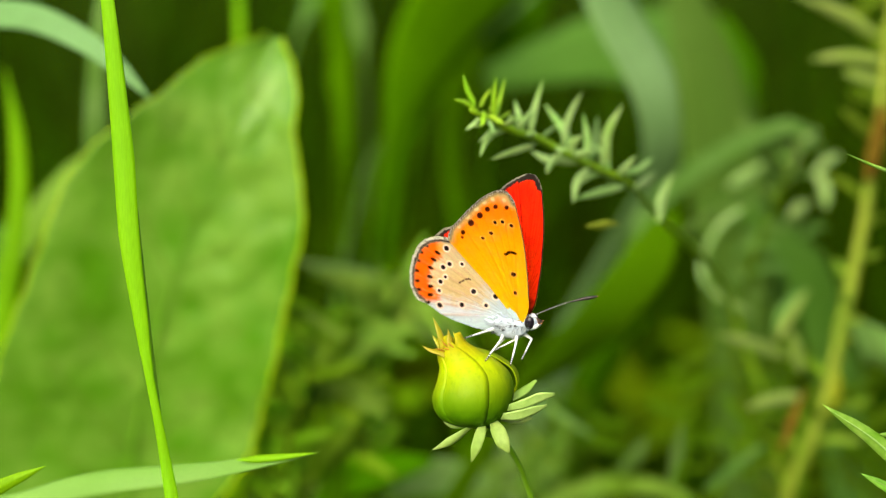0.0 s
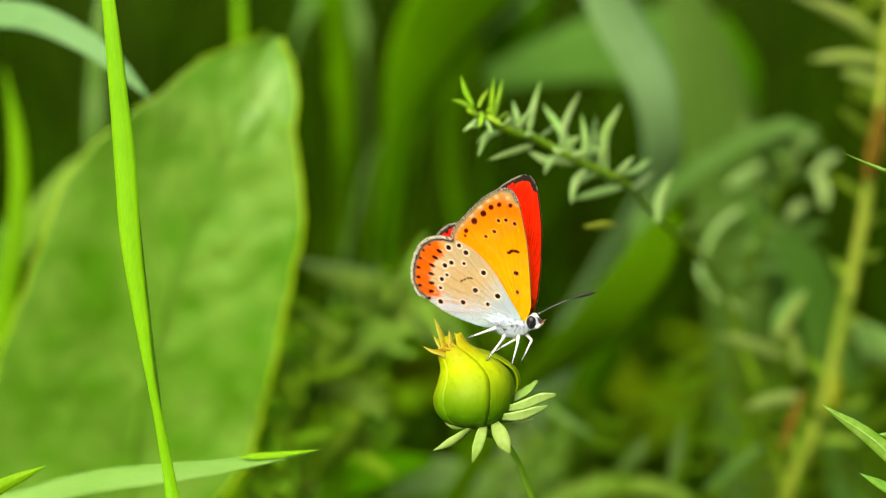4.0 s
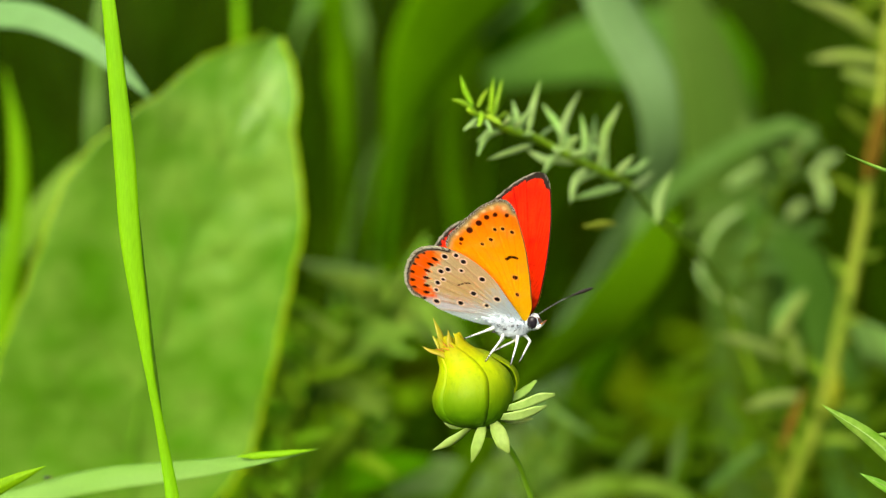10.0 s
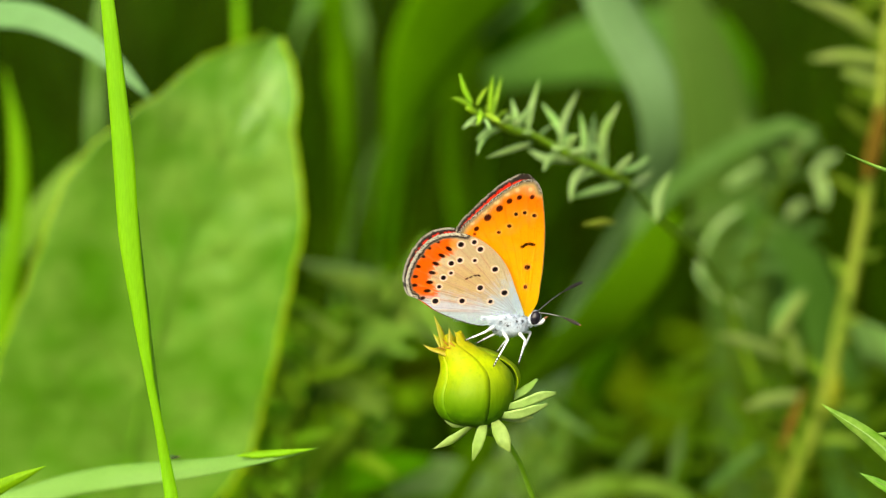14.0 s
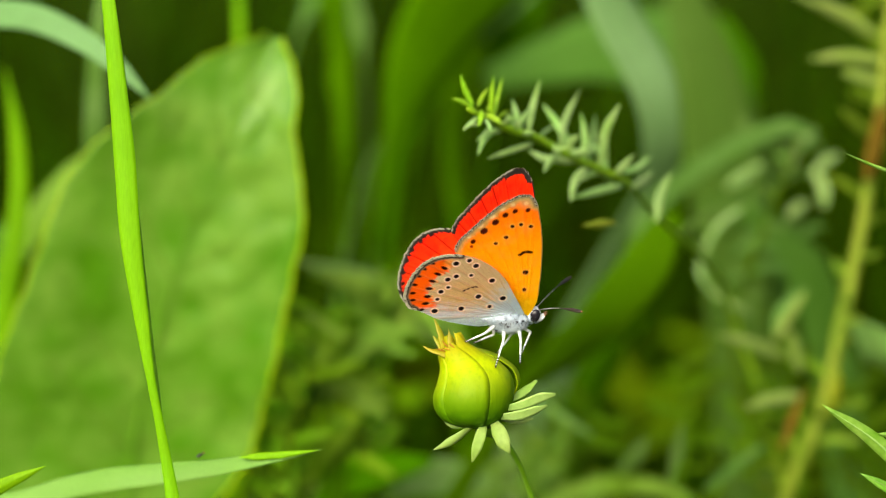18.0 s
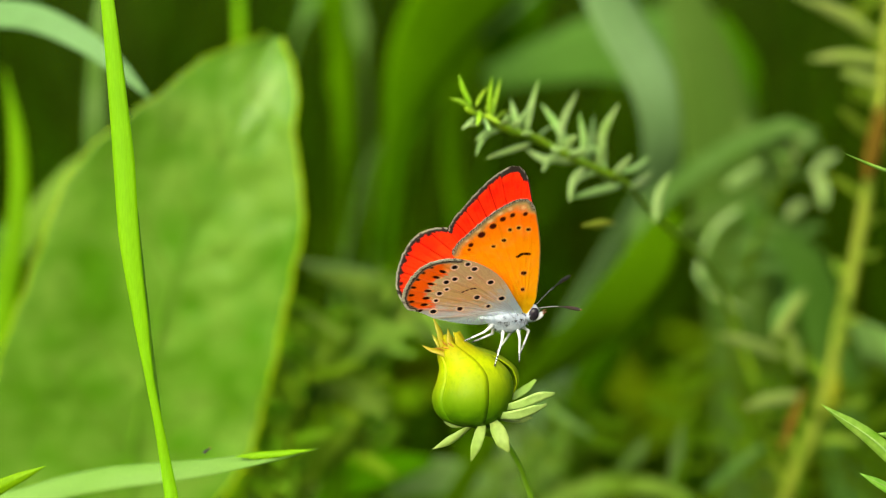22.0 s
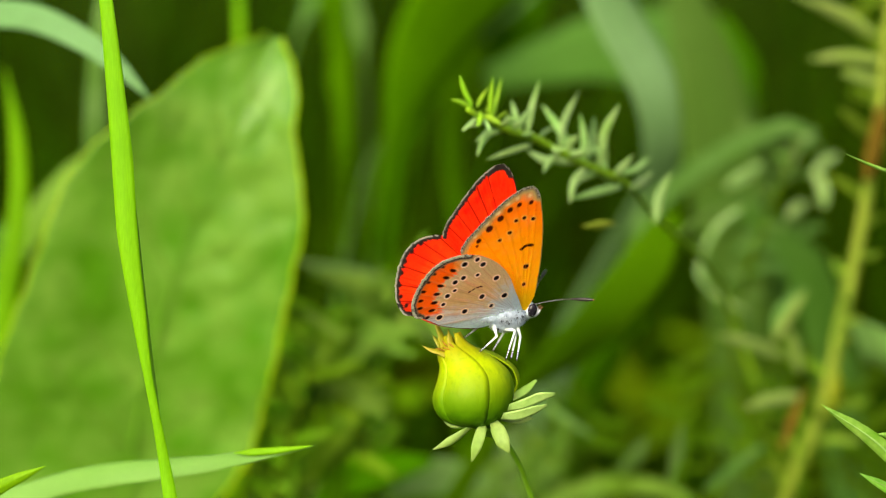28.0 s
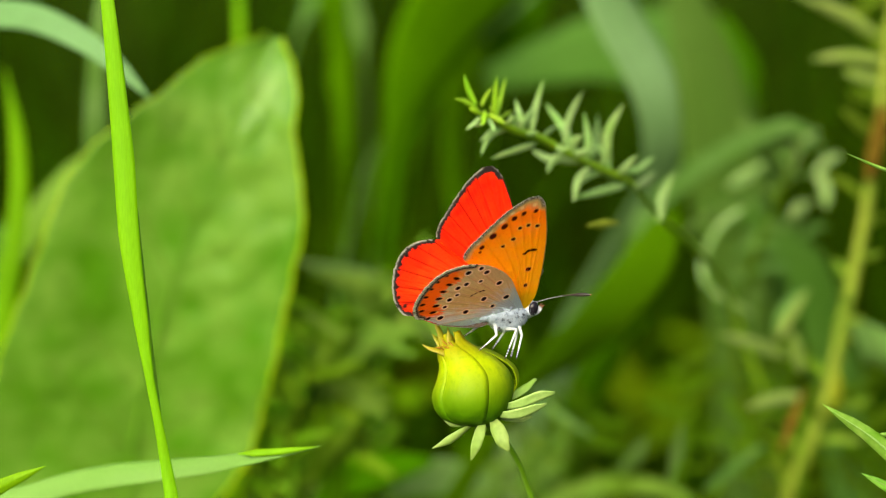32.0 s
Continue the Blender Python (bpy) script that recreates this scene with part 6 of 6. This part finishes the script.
def motions():
    # seconds; butterfly: across, height, heading, pitch, roll; wings: opening of the near pair, sweep of fore and hind wings, opening of the far pair, how much wider the hindwings open
    rows = [
        (0, 10.51, -9.49, -31.5, 2.7, 17.4, 9.6, 4.6, -2.8, 9.8, -3.7),
        (0.5, 10.56, -9.23, -31.2, 2.9, 17.7, 8.6, 4.3, -2.6, 8.8, -3.4),
        (1, 10.25, -9.85, -32.2, 3.1, 18.3, 10.0, 4.7, -2.6, 10.5, -1.3),
        (1.5, 10.42, -9.66, -33.4, 3.2, 18.6, 11.0, 4.9, -2.3, 11.8, 0.4),
        (2, 10.31, -10.11, -34.0, 3.2, 18.8, 12.8, 4.9, -2.0, 14.0, 1.6),
        (2.5, 10.22, -9.97, -34.5, 3.2, 19.0, 12.6, 5.2, -1.8, 14.0, 2.2),
        (3, 10.44, -9.61, -31.8, 3.2, 18.6, 3.6, 4.0, -0.8, 5.7, 2.0),
        (3.5, 10.69, -9.47, -30.8, 3.3, 19.7, 4.2, 3.9, -0.5, 5.5, 1.8),
        (5.5, 10.81, -9.30, -31.9, 2.9, 18.7, 13.1, 4.7, -1.6, 15.4, 3.6),
        (6, 10.72, -9.40, -32.5, 2.6, 19.1, 14.7, 5.1, -1.9, 16.8, 4.8),
        (6.5, 10.62, -9.40, -33.6, 4.2, 20.2, 15.1, 4.1, -1.0, 16.5, 4.8),
        (7, 10.76, -9.27, -32.2, 4.5, 19.1, 12.5, 2.8, -0.1, 14.2, 4.7),
        (7.5, 10.81, -9.32, -31.3, 4.9, 19.0, 13.2, 2.6, 0.4, 14.3, 4.7),
        (8, 10.98, -9.48, -27.3, 5.3, 17.5, 9.4, 1.1, 1.6, 10.5, 3.5),
        (8.5, 10.92, -9.44, -25.3, 3.9, 16.9, 10.0, 1.9, 0.8, 10.9, 3.5),
        (9, 10.93, -9.37, -26.2, 3.6, 18.9, 16.0, 3.0, 0.1, 15.5, 5.1),
        (9.5, 10.80, -9.40, -25.7, 3.5, 18.3, 17.9, 3.7, -0.1, 18.1, 6.7),
        (10, 10.76, -9.43, -24.8, 4.1, 17.6, 17.1, 1.9, 0.7, 17.6, 6.4),
        (10.5, 10.88, -9.32, -23.3, 5.2, 17.8, 18.3, 0.7, 1.8, 18.4, 7.4),
        (11, 10.90, -9.19, -23.2, 5.6, 17.4, 20.2, 0.9, 1.7, 20.3, 8.5),
        (11.5, 11.04, -9.16, -23.3, 5.7, 17.4, 22.3, 0.7, 1.7, 21.4, 9.0),
        (12, 11.10, -9.22, -20.8, 4.8, 15.8, 20.8, -0.1, 1.1, 19.7, 8.9),
        (12.5, 11.08, -9.20, -17.0, 4.1, 12.7, 19.2, -0.7, 0.6, 18.2, 7.8),
        (13, 10.99, -9.22, -7.1, 2.6, 6.6, 15.5, -1.2, 0.2, 17.1, 4.7),
        (13.5, 10.93, -9.03, -1.1, 1.8, 5.7, 16.6, -0.2, 0.7, 17.7, 4.1),
        (14, 10.77, -9.06, 1.2, 0.3, 5.3, 16.6, 0.5, 0.7, 17.4, 3.7),
        (14.5, 10.76, -8.98, 1.1, -0.9, 5.3, 16.6, 1.6, 0.4, 17.2, 3.8),
        (16.5, 10.67, -8.88, 3.2, -2.4, 21.3, 7.7, 0.5, 0.2, 8.3, 6.5),
        (17, 10.74, -8.79, 4.3, -3.4, 20.8, 8.2, 0.3, -0.1, 8.9, 6.6),
        (17.5, 10.70, -8.79, 3.4, -3.4, 21.9, 10.2, 0.2, -0.4, 10.5, 7.0),
        (18, 10.71, -8.76, 2.0, -3.4, 23.2, 12.2, 0.7, -1.0, 11.5, 7.8),
        (18.5, 10.69, -8.70, 2.2, -3.1, 22.7, 13.7, 0.2, -1.1, 13.7, 7.4),
        (19, 10.68, -8.72, 2.1, -2.7, 22.3, 14.1, -0.6, -0.6, 14.4, 7.4),
        (19.5, 10.65, -8.68, 2.4, -2.5, 22.4, 14.6, -0.9, -0.7, 14.7, 7.3),
        (20, 10.66, -8.61, 2.6, -2.6, 23.2, 15.0, -0.8, -0.5, 14.3, 7.2),
        (20.5, 10.69, -8.67, 2.7, -3.5, 21.3, 12.5, -0.1, -0.8, 13.5, 7.5),
        (21, 10.49, -8.58, 1.7, -4.0, 22.6, 13.6, 0.5, -1.3, 13.5, 7.4),
        (21.5, 10.56, -8.58, 1.8, -4.4, 23.7, 14.4, 1.0, -1.6, 14.0, 8.0),
        (22, 10.52, -8.55, 2.1, -4.0, 24.4, 14.9, 0.2, -1.2, 13.7, 8.2),
        (22.5, 10.52, -8.50, 3.3, -3.7, 23.9, 14.6, -0.4, -0.9, 13.4, 8.3),
        (23, 10.54, -8.58, 4.5, -4.3, 20.5, 10.2, -0.3, -0.8, 11.0, 6.6),
        (23.5, 10.50, -8.55, 4.7, -4.9, 19.4, 8.5, 0.1, -1.3, 9.4, 6.1),
        (24, 10.52, -8.56, 6.2, -4.2, 19.8, 9.5, -0.7, -0.8, 9.5, 6.0),
        (24.5, 10.74, -8.44, 11.2, -2.8, 19.3, 8.0, -2.7, 0.9, 8.0, 7.1),
        (25, 10.51, -8.27, 14.1, -4.4, 17.9, 3.7, -2.1, 0.2, 4.8, 6.1),
        (25.5, 10.44, -8.29, 14.5, -5.8, 18.0, 3.5, -0.5, -1.0, 4.3, 5.6),
        (27.5, 10.36, -8.32, 17.7, -7.7, 17.1, 14.4, -1.3, -2.5, 11.2, 6.6),
        (28, 10.26, -8.27, 18.7, -8.9, 16.9, 15.0, -1.1, -3.0, 11.9, 7.0),
        (28.5, 10.36, -8.20, 17.7, -10.1, 16.9, 18.2, -0.6, -3.4, 15.1, 7.4),
        (29, 10.33, -8.14, 17.0, -9.6, 15.4, 20.6, -0.5, -3.1, 18.4, 7.5),
        (29.5, 10.06, -7.92, 16.2, -10.1, 13.9, 20.3, 0.4, -3.0, 19.2, 7.5),
        (30, 10.19, -7.94, 16.2, -10.8, 13.7, 22.0, 0.7, -3.1, 21.0, 7.2),
        (30.5, 10.06, -8.03, 16.6, -11.7, 14.3, 23.8, 1.2, -3.3, 22.4, 7.8),
        (31, 10.23, -8.07, 16.4, -11.2, 14.4, 24.0, 0.8, -2.8, 22.7, 9.1),
        (31.5, 10.35, -7.96, 16.3, -10.4, 13.6, 24.3, 0.6, -2.3, 23.7, 9.5),
        (32, 10.39, -8.08, 17.0, -10.1, 14.3, 25.5, -0.3, -1.9, 24.4, 9.5),
    ]
    # seconds; each foot's hold on the bud: (across, depth, height)
    holds = {
        "near_hind": ((0, (2.7, -1.2, 437.2)), (12.8, (2.7, -1.2, 437.2)), (14.2, (3.0, -1.2, 436.8)), (24.0, (3.0, -1.2, 436.8)), (25.2, (5.2, -3, 435.5)), (32, (5.2, -3, 435.5))),
        "near_mid": ((0, (5.8, -3.2, 434.0)), (13.2, (5.8, -3.2, 434.0)), (14.2, (7.2, -3.6, 433.1)), (24.0, (7.2, -3.6, 433.1)), (25.2, (8.8, -2.6, 434.3)), (32, (8.8, -2.6, 434.3))),
        "near_fore": ((0, (9.5, -2.6, 433.5)), (13.2, (9.5, -2.6, 433.5)), (14.2, (10.8, -1.8, 433.6)), (24.0, (10.8, -1.8, 433.6)), (25.2, (10.4, -1.6, 434.2)), (32, (10.4, -1.6, 434.2))),
        "far_hind": ((0, (6.5, 2.9, 434.9)), (12.8, (6.5, 2.9, 434.9)), (14.2, (4.3, 1.4, 436.6)), (24.0, (4.3, 1.4, 436.6)), (25.2, (2.9, 1, 437.2)), (32, (2.9, 1, 437.2))),
        "far_mid": ((0, (7.2, 2.4, 435.4)), (13.2, (7.2, 2.4, 435.4)), (14.2, (7.7, 2.6, 435.1)), (24.0, (7.7, 2.6, 435.1)), (25.2, (7.1, 2.4, 435.4)), (32, (7.1, 2.4, 435.4))),
        "far_fore": ((0, (11.2, 1, 434.2)), (13.2, (10.8, 0.8, 433.9)), (14.2, (11.1, 1.6, 435.1)), (24.0, (11.1, 1.6, 435.1)), (25.2, (9.7, 1.4, 434.3)), (32, (9.7, 1.4, 434.3))),
    }

    def hold(tag, t, drift):
        steps_ = holds[tag]
        for (t0, *a), (t1, *b) in zip(steps_, steps_[1:]):
            if t0 <= t <= t1:
                a, b = a[0], b[0]
                return Vector(a).lerp(Vector(b), (t - t0) / (t1 - t0)) + drift
        return Vector(steps_[-1][1]) + drift

    # seconds; lift and turn of the near antenna, lift and turn of the far one, in degrees
    feelers = [
        (0, -11.5, -51.1, -8.8, 37.0),
        (0.5, -10.5, -51.9, -6.0, 42.1),
        (1, -14.5, -48.0, -12.2, 34.5),
        (1.5, -13.5, -47.8, -11.5, 35.5),
        (2, -16.2, -45.8, -13.8, 37.0),
        (2.5, -15.2, -44.8, -12.9, 37.3),
        (3, -13.6, -49.8, -13.1, 34.5),
        (3.5, -14.1, -52.7, -8.2, 46.1),
        (5.5, -11.9, -52.4, -7.7, 50.9),
        (6, -12.4, -51.0, -8.8, 48.9),
        (6.5, -14.3, -48.6, -10.4, 47.9),
        (7, -13.2, -51.4, -9.7, 51.9),
        (7.5, -14.0, -52.7, -10.7, 52.6),
        (8, -14.6, -58.6, -13.8, 52.4),
        (8.5, -12.9, -60.9, -13.5, 50.0),
        (9, -13.9, -59.7, -11.1, 51.7),
        (9.5, -13.5, -59.5, -12.4, 50.1),
        (10, -13.5, -60.3, -14.1, 49.6),
        (10.5, -14.0, -62.7, -13.9, 52.1),
        (11, -13.1, -63.0, -13.6, 53.5),
        (11.5, -13.1, -63.7, -12.9, 56.3),
        (12, -11.4, -67.3, -14.5, 55.0),
        (12.5, -4.8, -59.1, -17.1, 51.5),
        (13, 4.8, -55.8, -22.3, 39.5),
        (13.5, 5.7, -54.7, -22.8, 37.8),
        (14, 5.3, -53.1, -23.5, 37.6),
        (14.5, 2.7, -50.8, -22.2, 39.9),
        (16.5, -13.8, -50.2, -10.5, 48.3),
        (17, -14.4, -53.2, -9.9, 49.3),
        (17.5, -15.2, -52.0, -8.9, 50.0),
        (18, -15.9, -50.5, -7.5, 51.7),
        (18.5, -15.7, -50.7, -7.8, 51.6),
        (19, -15.9, -50.6, -8.7, 51.9),
        (19.5, -16.2, -50.7, -8.7, 51.6),
        (20, -16.6, -51.0, -7.6, 51.6),
        (20.5, -15.1, -51.9, -9.0, 51.3),
        (21, -14.6, -49.4, -7.0, 51.0),
        (21.5, -15.6, -50.0, -5.7, 51.7),
        (22, -16.6, -49.9, -5.6, 51.5),
        (22.5, -16.8, -51.3, -6.3, 50.9),
        (23, -14.5, -53.4, -9.6, 49.5),
        (23.5, -13.1, -53.7, -9.9, 48.9),
        (24, -14.7, -55.2, -10.7, 48.3),
        (24.5, -11.4, -48.6, -10.7, 52.6),
        (25, 5.8, -40.6, -8.9, 53.9),
        (25.5, -1.9, -41.3, -8.6, 53.8),
        (27.5, -10.0, -45.7, -11.2, 54.5),
        (28, -10.4, -44.5, -10.8, 53.5),
        (28.5, -10.7, -46.4, -9.3, 55.1),
        (29, -10.7, -46.4, -10.7, 56.1),
        (29.5, -7.9, -43.8, -10.1, 55.4),
        (30, -9.1, -46.3, -9.9, 56.3),
        (30.5, -8.7, -44.8, -9.3, 55.0),
        (31, -10.2, -46.6, -10.1, 56.9),
        (31.5, -10.2, -48.4, -10.8, 58.5),
        (32, -12.0, -48.8, -11.3, 58.5),
    ]
    for tag, k, side in (("near_antenna", 1, -1), ("far_antenna", 3, 1)):
        walk(pieces[tag], [(r[0], pose(2.55 * MM, 0.42 * side * MM, 0.12 * MM, 0, r[k], r[k + 1])) for r in feelers])
    # seconds; drift of the bud in the breeze: across, up
    bud_drift = [
        (0, -0.03, 0.09), (1, -0.31, -0.31), (2, -0.25, -0.61), (3, -0.19, -0.12), (3.5, 0.06, -0.03), (5.5, 0.15, 0.12),
        (6, 0.12, -0.00), (7, 0.00, 0.19), (8, 0.00, -0.00), (9, 0.00, -0.00), (10, -0.03, 0.03), (11, 0.12, 0.25),
        (12, 0.18, 0.19), (13, 0.00, 0.12), (14, 0.12, 0.25), (14.5, 0.09, 0.28), (16.5, 0.06, 0.06), (17, 0.09, 0.03),
        (18, 0.06, 0.06), (19, 0.03, 0.09), (20, 0.06, 0.12), (21, -0.12, 0.12), (22, -0.06, 0.19), (23, -0.06, 0.19),
        (24, -0.03, 0.15), (25, -0.03, 0.18), (25.5, -0.06, 0.22), (27.5, 0.03, 0.12), (28, 0.00, 0.12), (29, -0.06, 0.31),
        (30, -0.25, 0.49), (31, -0.18, 0.31), (32, -0.06, 0.31),
    ]
    body_rows, wing_rows, leg_rows = [], {k: [] for k in ("near_fore", "near_hind", "far_fore", "far_hind")}, {}
    for t, x, z, turn, pitch, roll, near_open, fore, hind, far_open, more in rows:
        m = pose(x * MM, 0, (EYE + z) * MM, roll, pitch, turn)
        body_rows.append((t, m))
        for side, tag in ((-1, "near"), (1, "far")):
            hinge = 0.64 * side * MM
            wide = near_open if side < 0 else far_open
            spread_far = -0.6 + 1.6 * min(1, max(0, (t - 12.8) / 1.6)) if side > 0 else 0
            wing_rows[tag + "_fore"].append((t, pose(0, hinge, 0, -side * wide) @ pose(0, 0, 0, 0, fore, 0)))
            wing_rows[tag + "_hind"].append((t, pose(-0.5 * MM * spread_far, hinge + 0.12 * side * MM, 0, -side * (wide + more)) @ pose(0, 0, 0, 0, hind - 2 * spread_far, 0)))
        near_t = min(bud_drift, key=lambda r: abs(r[0] - t))
        drift = Vector((near_t[1], 0, near_t[2]))
        back = m.inverted()
        for tag, (hip, femur, shin, side) in LEGS.items():
            foot = back @ (hold(tag, t, drift) * MM) / MM
            hip = Vector(hip)
            k = knee(hip, foot, femur, shin, side)
            leg_rows.setdefault(tag + "_femur", []).append((t, bone_pose(hip * MM, k * MM)))
            leg_rows.setdefault(tag + "_shin", []).append((t, bone_pose(k * MM, foot * MM)))
    walk(butterfly, body_rows)
    for tag, r in (*wing_rows.items(), *leg_rows.items()):
        walk(pieces[tag], r)

    def sway(ob, table, dx=1.0, dz=1.0):
        """A thing drifting with the breeze about where it stands."""
        x, y, z = ob.location
        walk(ob, [(t, pose(x + a * dx * MM, y, z + b * dz * MM)) for t, a, b in table])

    sway(flower_bud, bud_drift)
    # the fly: seconds and place, heading along the blade
    walk(small_fly, [(t, pose(x * MM, y * MM, z * MM, 0, tip, turn)) for t, (x, y, z), tip, turn in (
        (0.0, (-75.4, 28, 411.0), -14, 8), (8.0, (-72.6, 27, 411.9), -14, 8), (9.5, (-63.2, 22, 414.3), -14, 8), (11.0, (-52.0, 18, 417.4), -12, 8), (12.0, (-47.5, 16.5, 418.0), -10, 8), (12.5, (-44.9, 15.5, 418.3), -8, 8),
        (13.0, (-42.4, 15, 418.5), -8, 8), (14.0, (-39.2, 13.5, 419.1), -8, 10), (14.5, (-38.1, 13, 419.2), -20, 12), (16.5, (-36.1, 12.5, 419.4), -25, 14), (18.5, (-35.1, 12, 419.7), -40, 14), (20.0, (-35.2, 12, 419.8), -42, 14), (21.9, (-35.3, 12, 419.8), -42, 14),
        (22.2, (-27.2, 14, 432.7), -40, 30), (22.5, (-15.9, -40, 489.8), -30, 60), (23.0, (-120.0, -120.0, 520.0), -20, 120), (24.0, (-190.0, -120.0, 300.0), -5, 150), (26.0, (-230.0, -100.0, 6.0), 0, 170), (32.0, (-230.0, -100.0, 6.0), 0, 170))])
    breeze = [
        (0, 0.00, 0.13), (1, -0.26, -0.38), (2, -0.89, -0.00), (3, -1.01, 0.13), (3.5, -0.38, -0.00), (5.5, -0.26, 0.26),
        (6, 0.12, 0.13), (7, -0.26, 0.38), (8, 0.00, -0.00), (9, 0.00, -0.00), (10, -0.38, 0.13), (11, -0.51, 0.13),
        (12, -0.63, 0.13), (13, -0.51, 0.38), (14, -0.51, 0.38), (14.5, -0.26, 0.38), (16.5, -0.12, -0.00), (17, -0.12, -0.00),
        (18, -0.38, 0.26), (19, -0.51, -0.00), (20, -0.38, -0.25), (21, -0.76, -0.12), (22, -0.63, 0.26), (23, -0.38, 0.38),
        (24, -0.38, 0.26), (25, -0.38, 0.13), (25.5, -0.38, 0.13), (27.5, -0.63, -0.00), (28, -0.51, 0.13), (29, -0.63, 0.51),
        (30, -0.63, 0.38), (31, -0.76, 0.26), (32, 0.12, 0.26),
    ]
    sway(near_sprig, breeze)
    sway(stem_plant, breeze, 0.55, 0.2)
    sway(mid_weed, breeze, 0.75, 0.2)
    sway(edge_plant, breeze, 0.32, 0.3)
    sway(tall_blade, [
        (0, 0.00, -0.00), (1, -0.12, 0.25), (2, -0.37, -0.25), (3, 0.00, 0.37), (3.5, 0.13, -0.00), (5.5, 0.13, -0.00),
        (6, 0.25, -0.00), (7, 0.25, -0.00), (8, 0.13, 0.12), (9, 0.00, -0.00), (10, 0.13, -0.00), (11, 0.13, -0.00),
        (12, 0.00, -0.12), (13, 0.13, -0.00), (14, 0.00, -0.12), (14.5, 0.00, -0.12), (16.5, 0.00, -0.12), (17, 0.25, -0.12),
        (18, 0.13, -0.00), (19, 0.13, -0.00), (20, 0.13, -0.00), (21, 0.00, -0.25), (22, 0.00, -0.12), (23, -0.24, -0.25),
        (24, -0.37, -0.25), (25, -0.37, -0.37), (25.5, -0.12, -0.00), (27.5, -0.37, 0.37), (28, -0.24, 0.25), (29, -0.12, -0.00),
        (30, -0.24, -0.00), (31, -0.24, -0.49), (32, 0.00, -0.12),
    ])
    sway(low_blade, [
        (0, 0.00, -0.50), (1, -0.13, -0.50), (2, 0.12, -0.62), (3, 0.12, -0.12), (3.5, 0.12, -0.12), (5.5, 0.25, -0.12),
        (6, 0.25, -0.12), (7, 0.12, -0.12), (8, -0.25, 0.25), (9, 0.00, -0.00), (10, 0.00, -0.00), (11, 0.12, -0.00),
        (12, 0.12, 0.25), (13, 0.12, 0.25), (14, 0.00, 0.12), (14.5, 0.00, 0.25), (16.5, 0.00, 0.12), (17, 0.00, -0.00),
        (18, 0.38, -0.12), (19, 0.25, -0.00), (20, 0.12, -0.00), (21, 0.25, -0.25), (22, -0.13, -0.00), (23, -0.51, 0.38),
        (24, -0.25, 0.63), (25, -0.38, 0.63), (25.5, -0.51, 0.50), (27.5, -0.75, 0.50), (28, -0.38, 0.50), (29, -0.13, 0.63),
        (30, -0.25, 0.88), (31, -0.25, 0.75), (32, 0.25, 0.38),
    ])


motions()
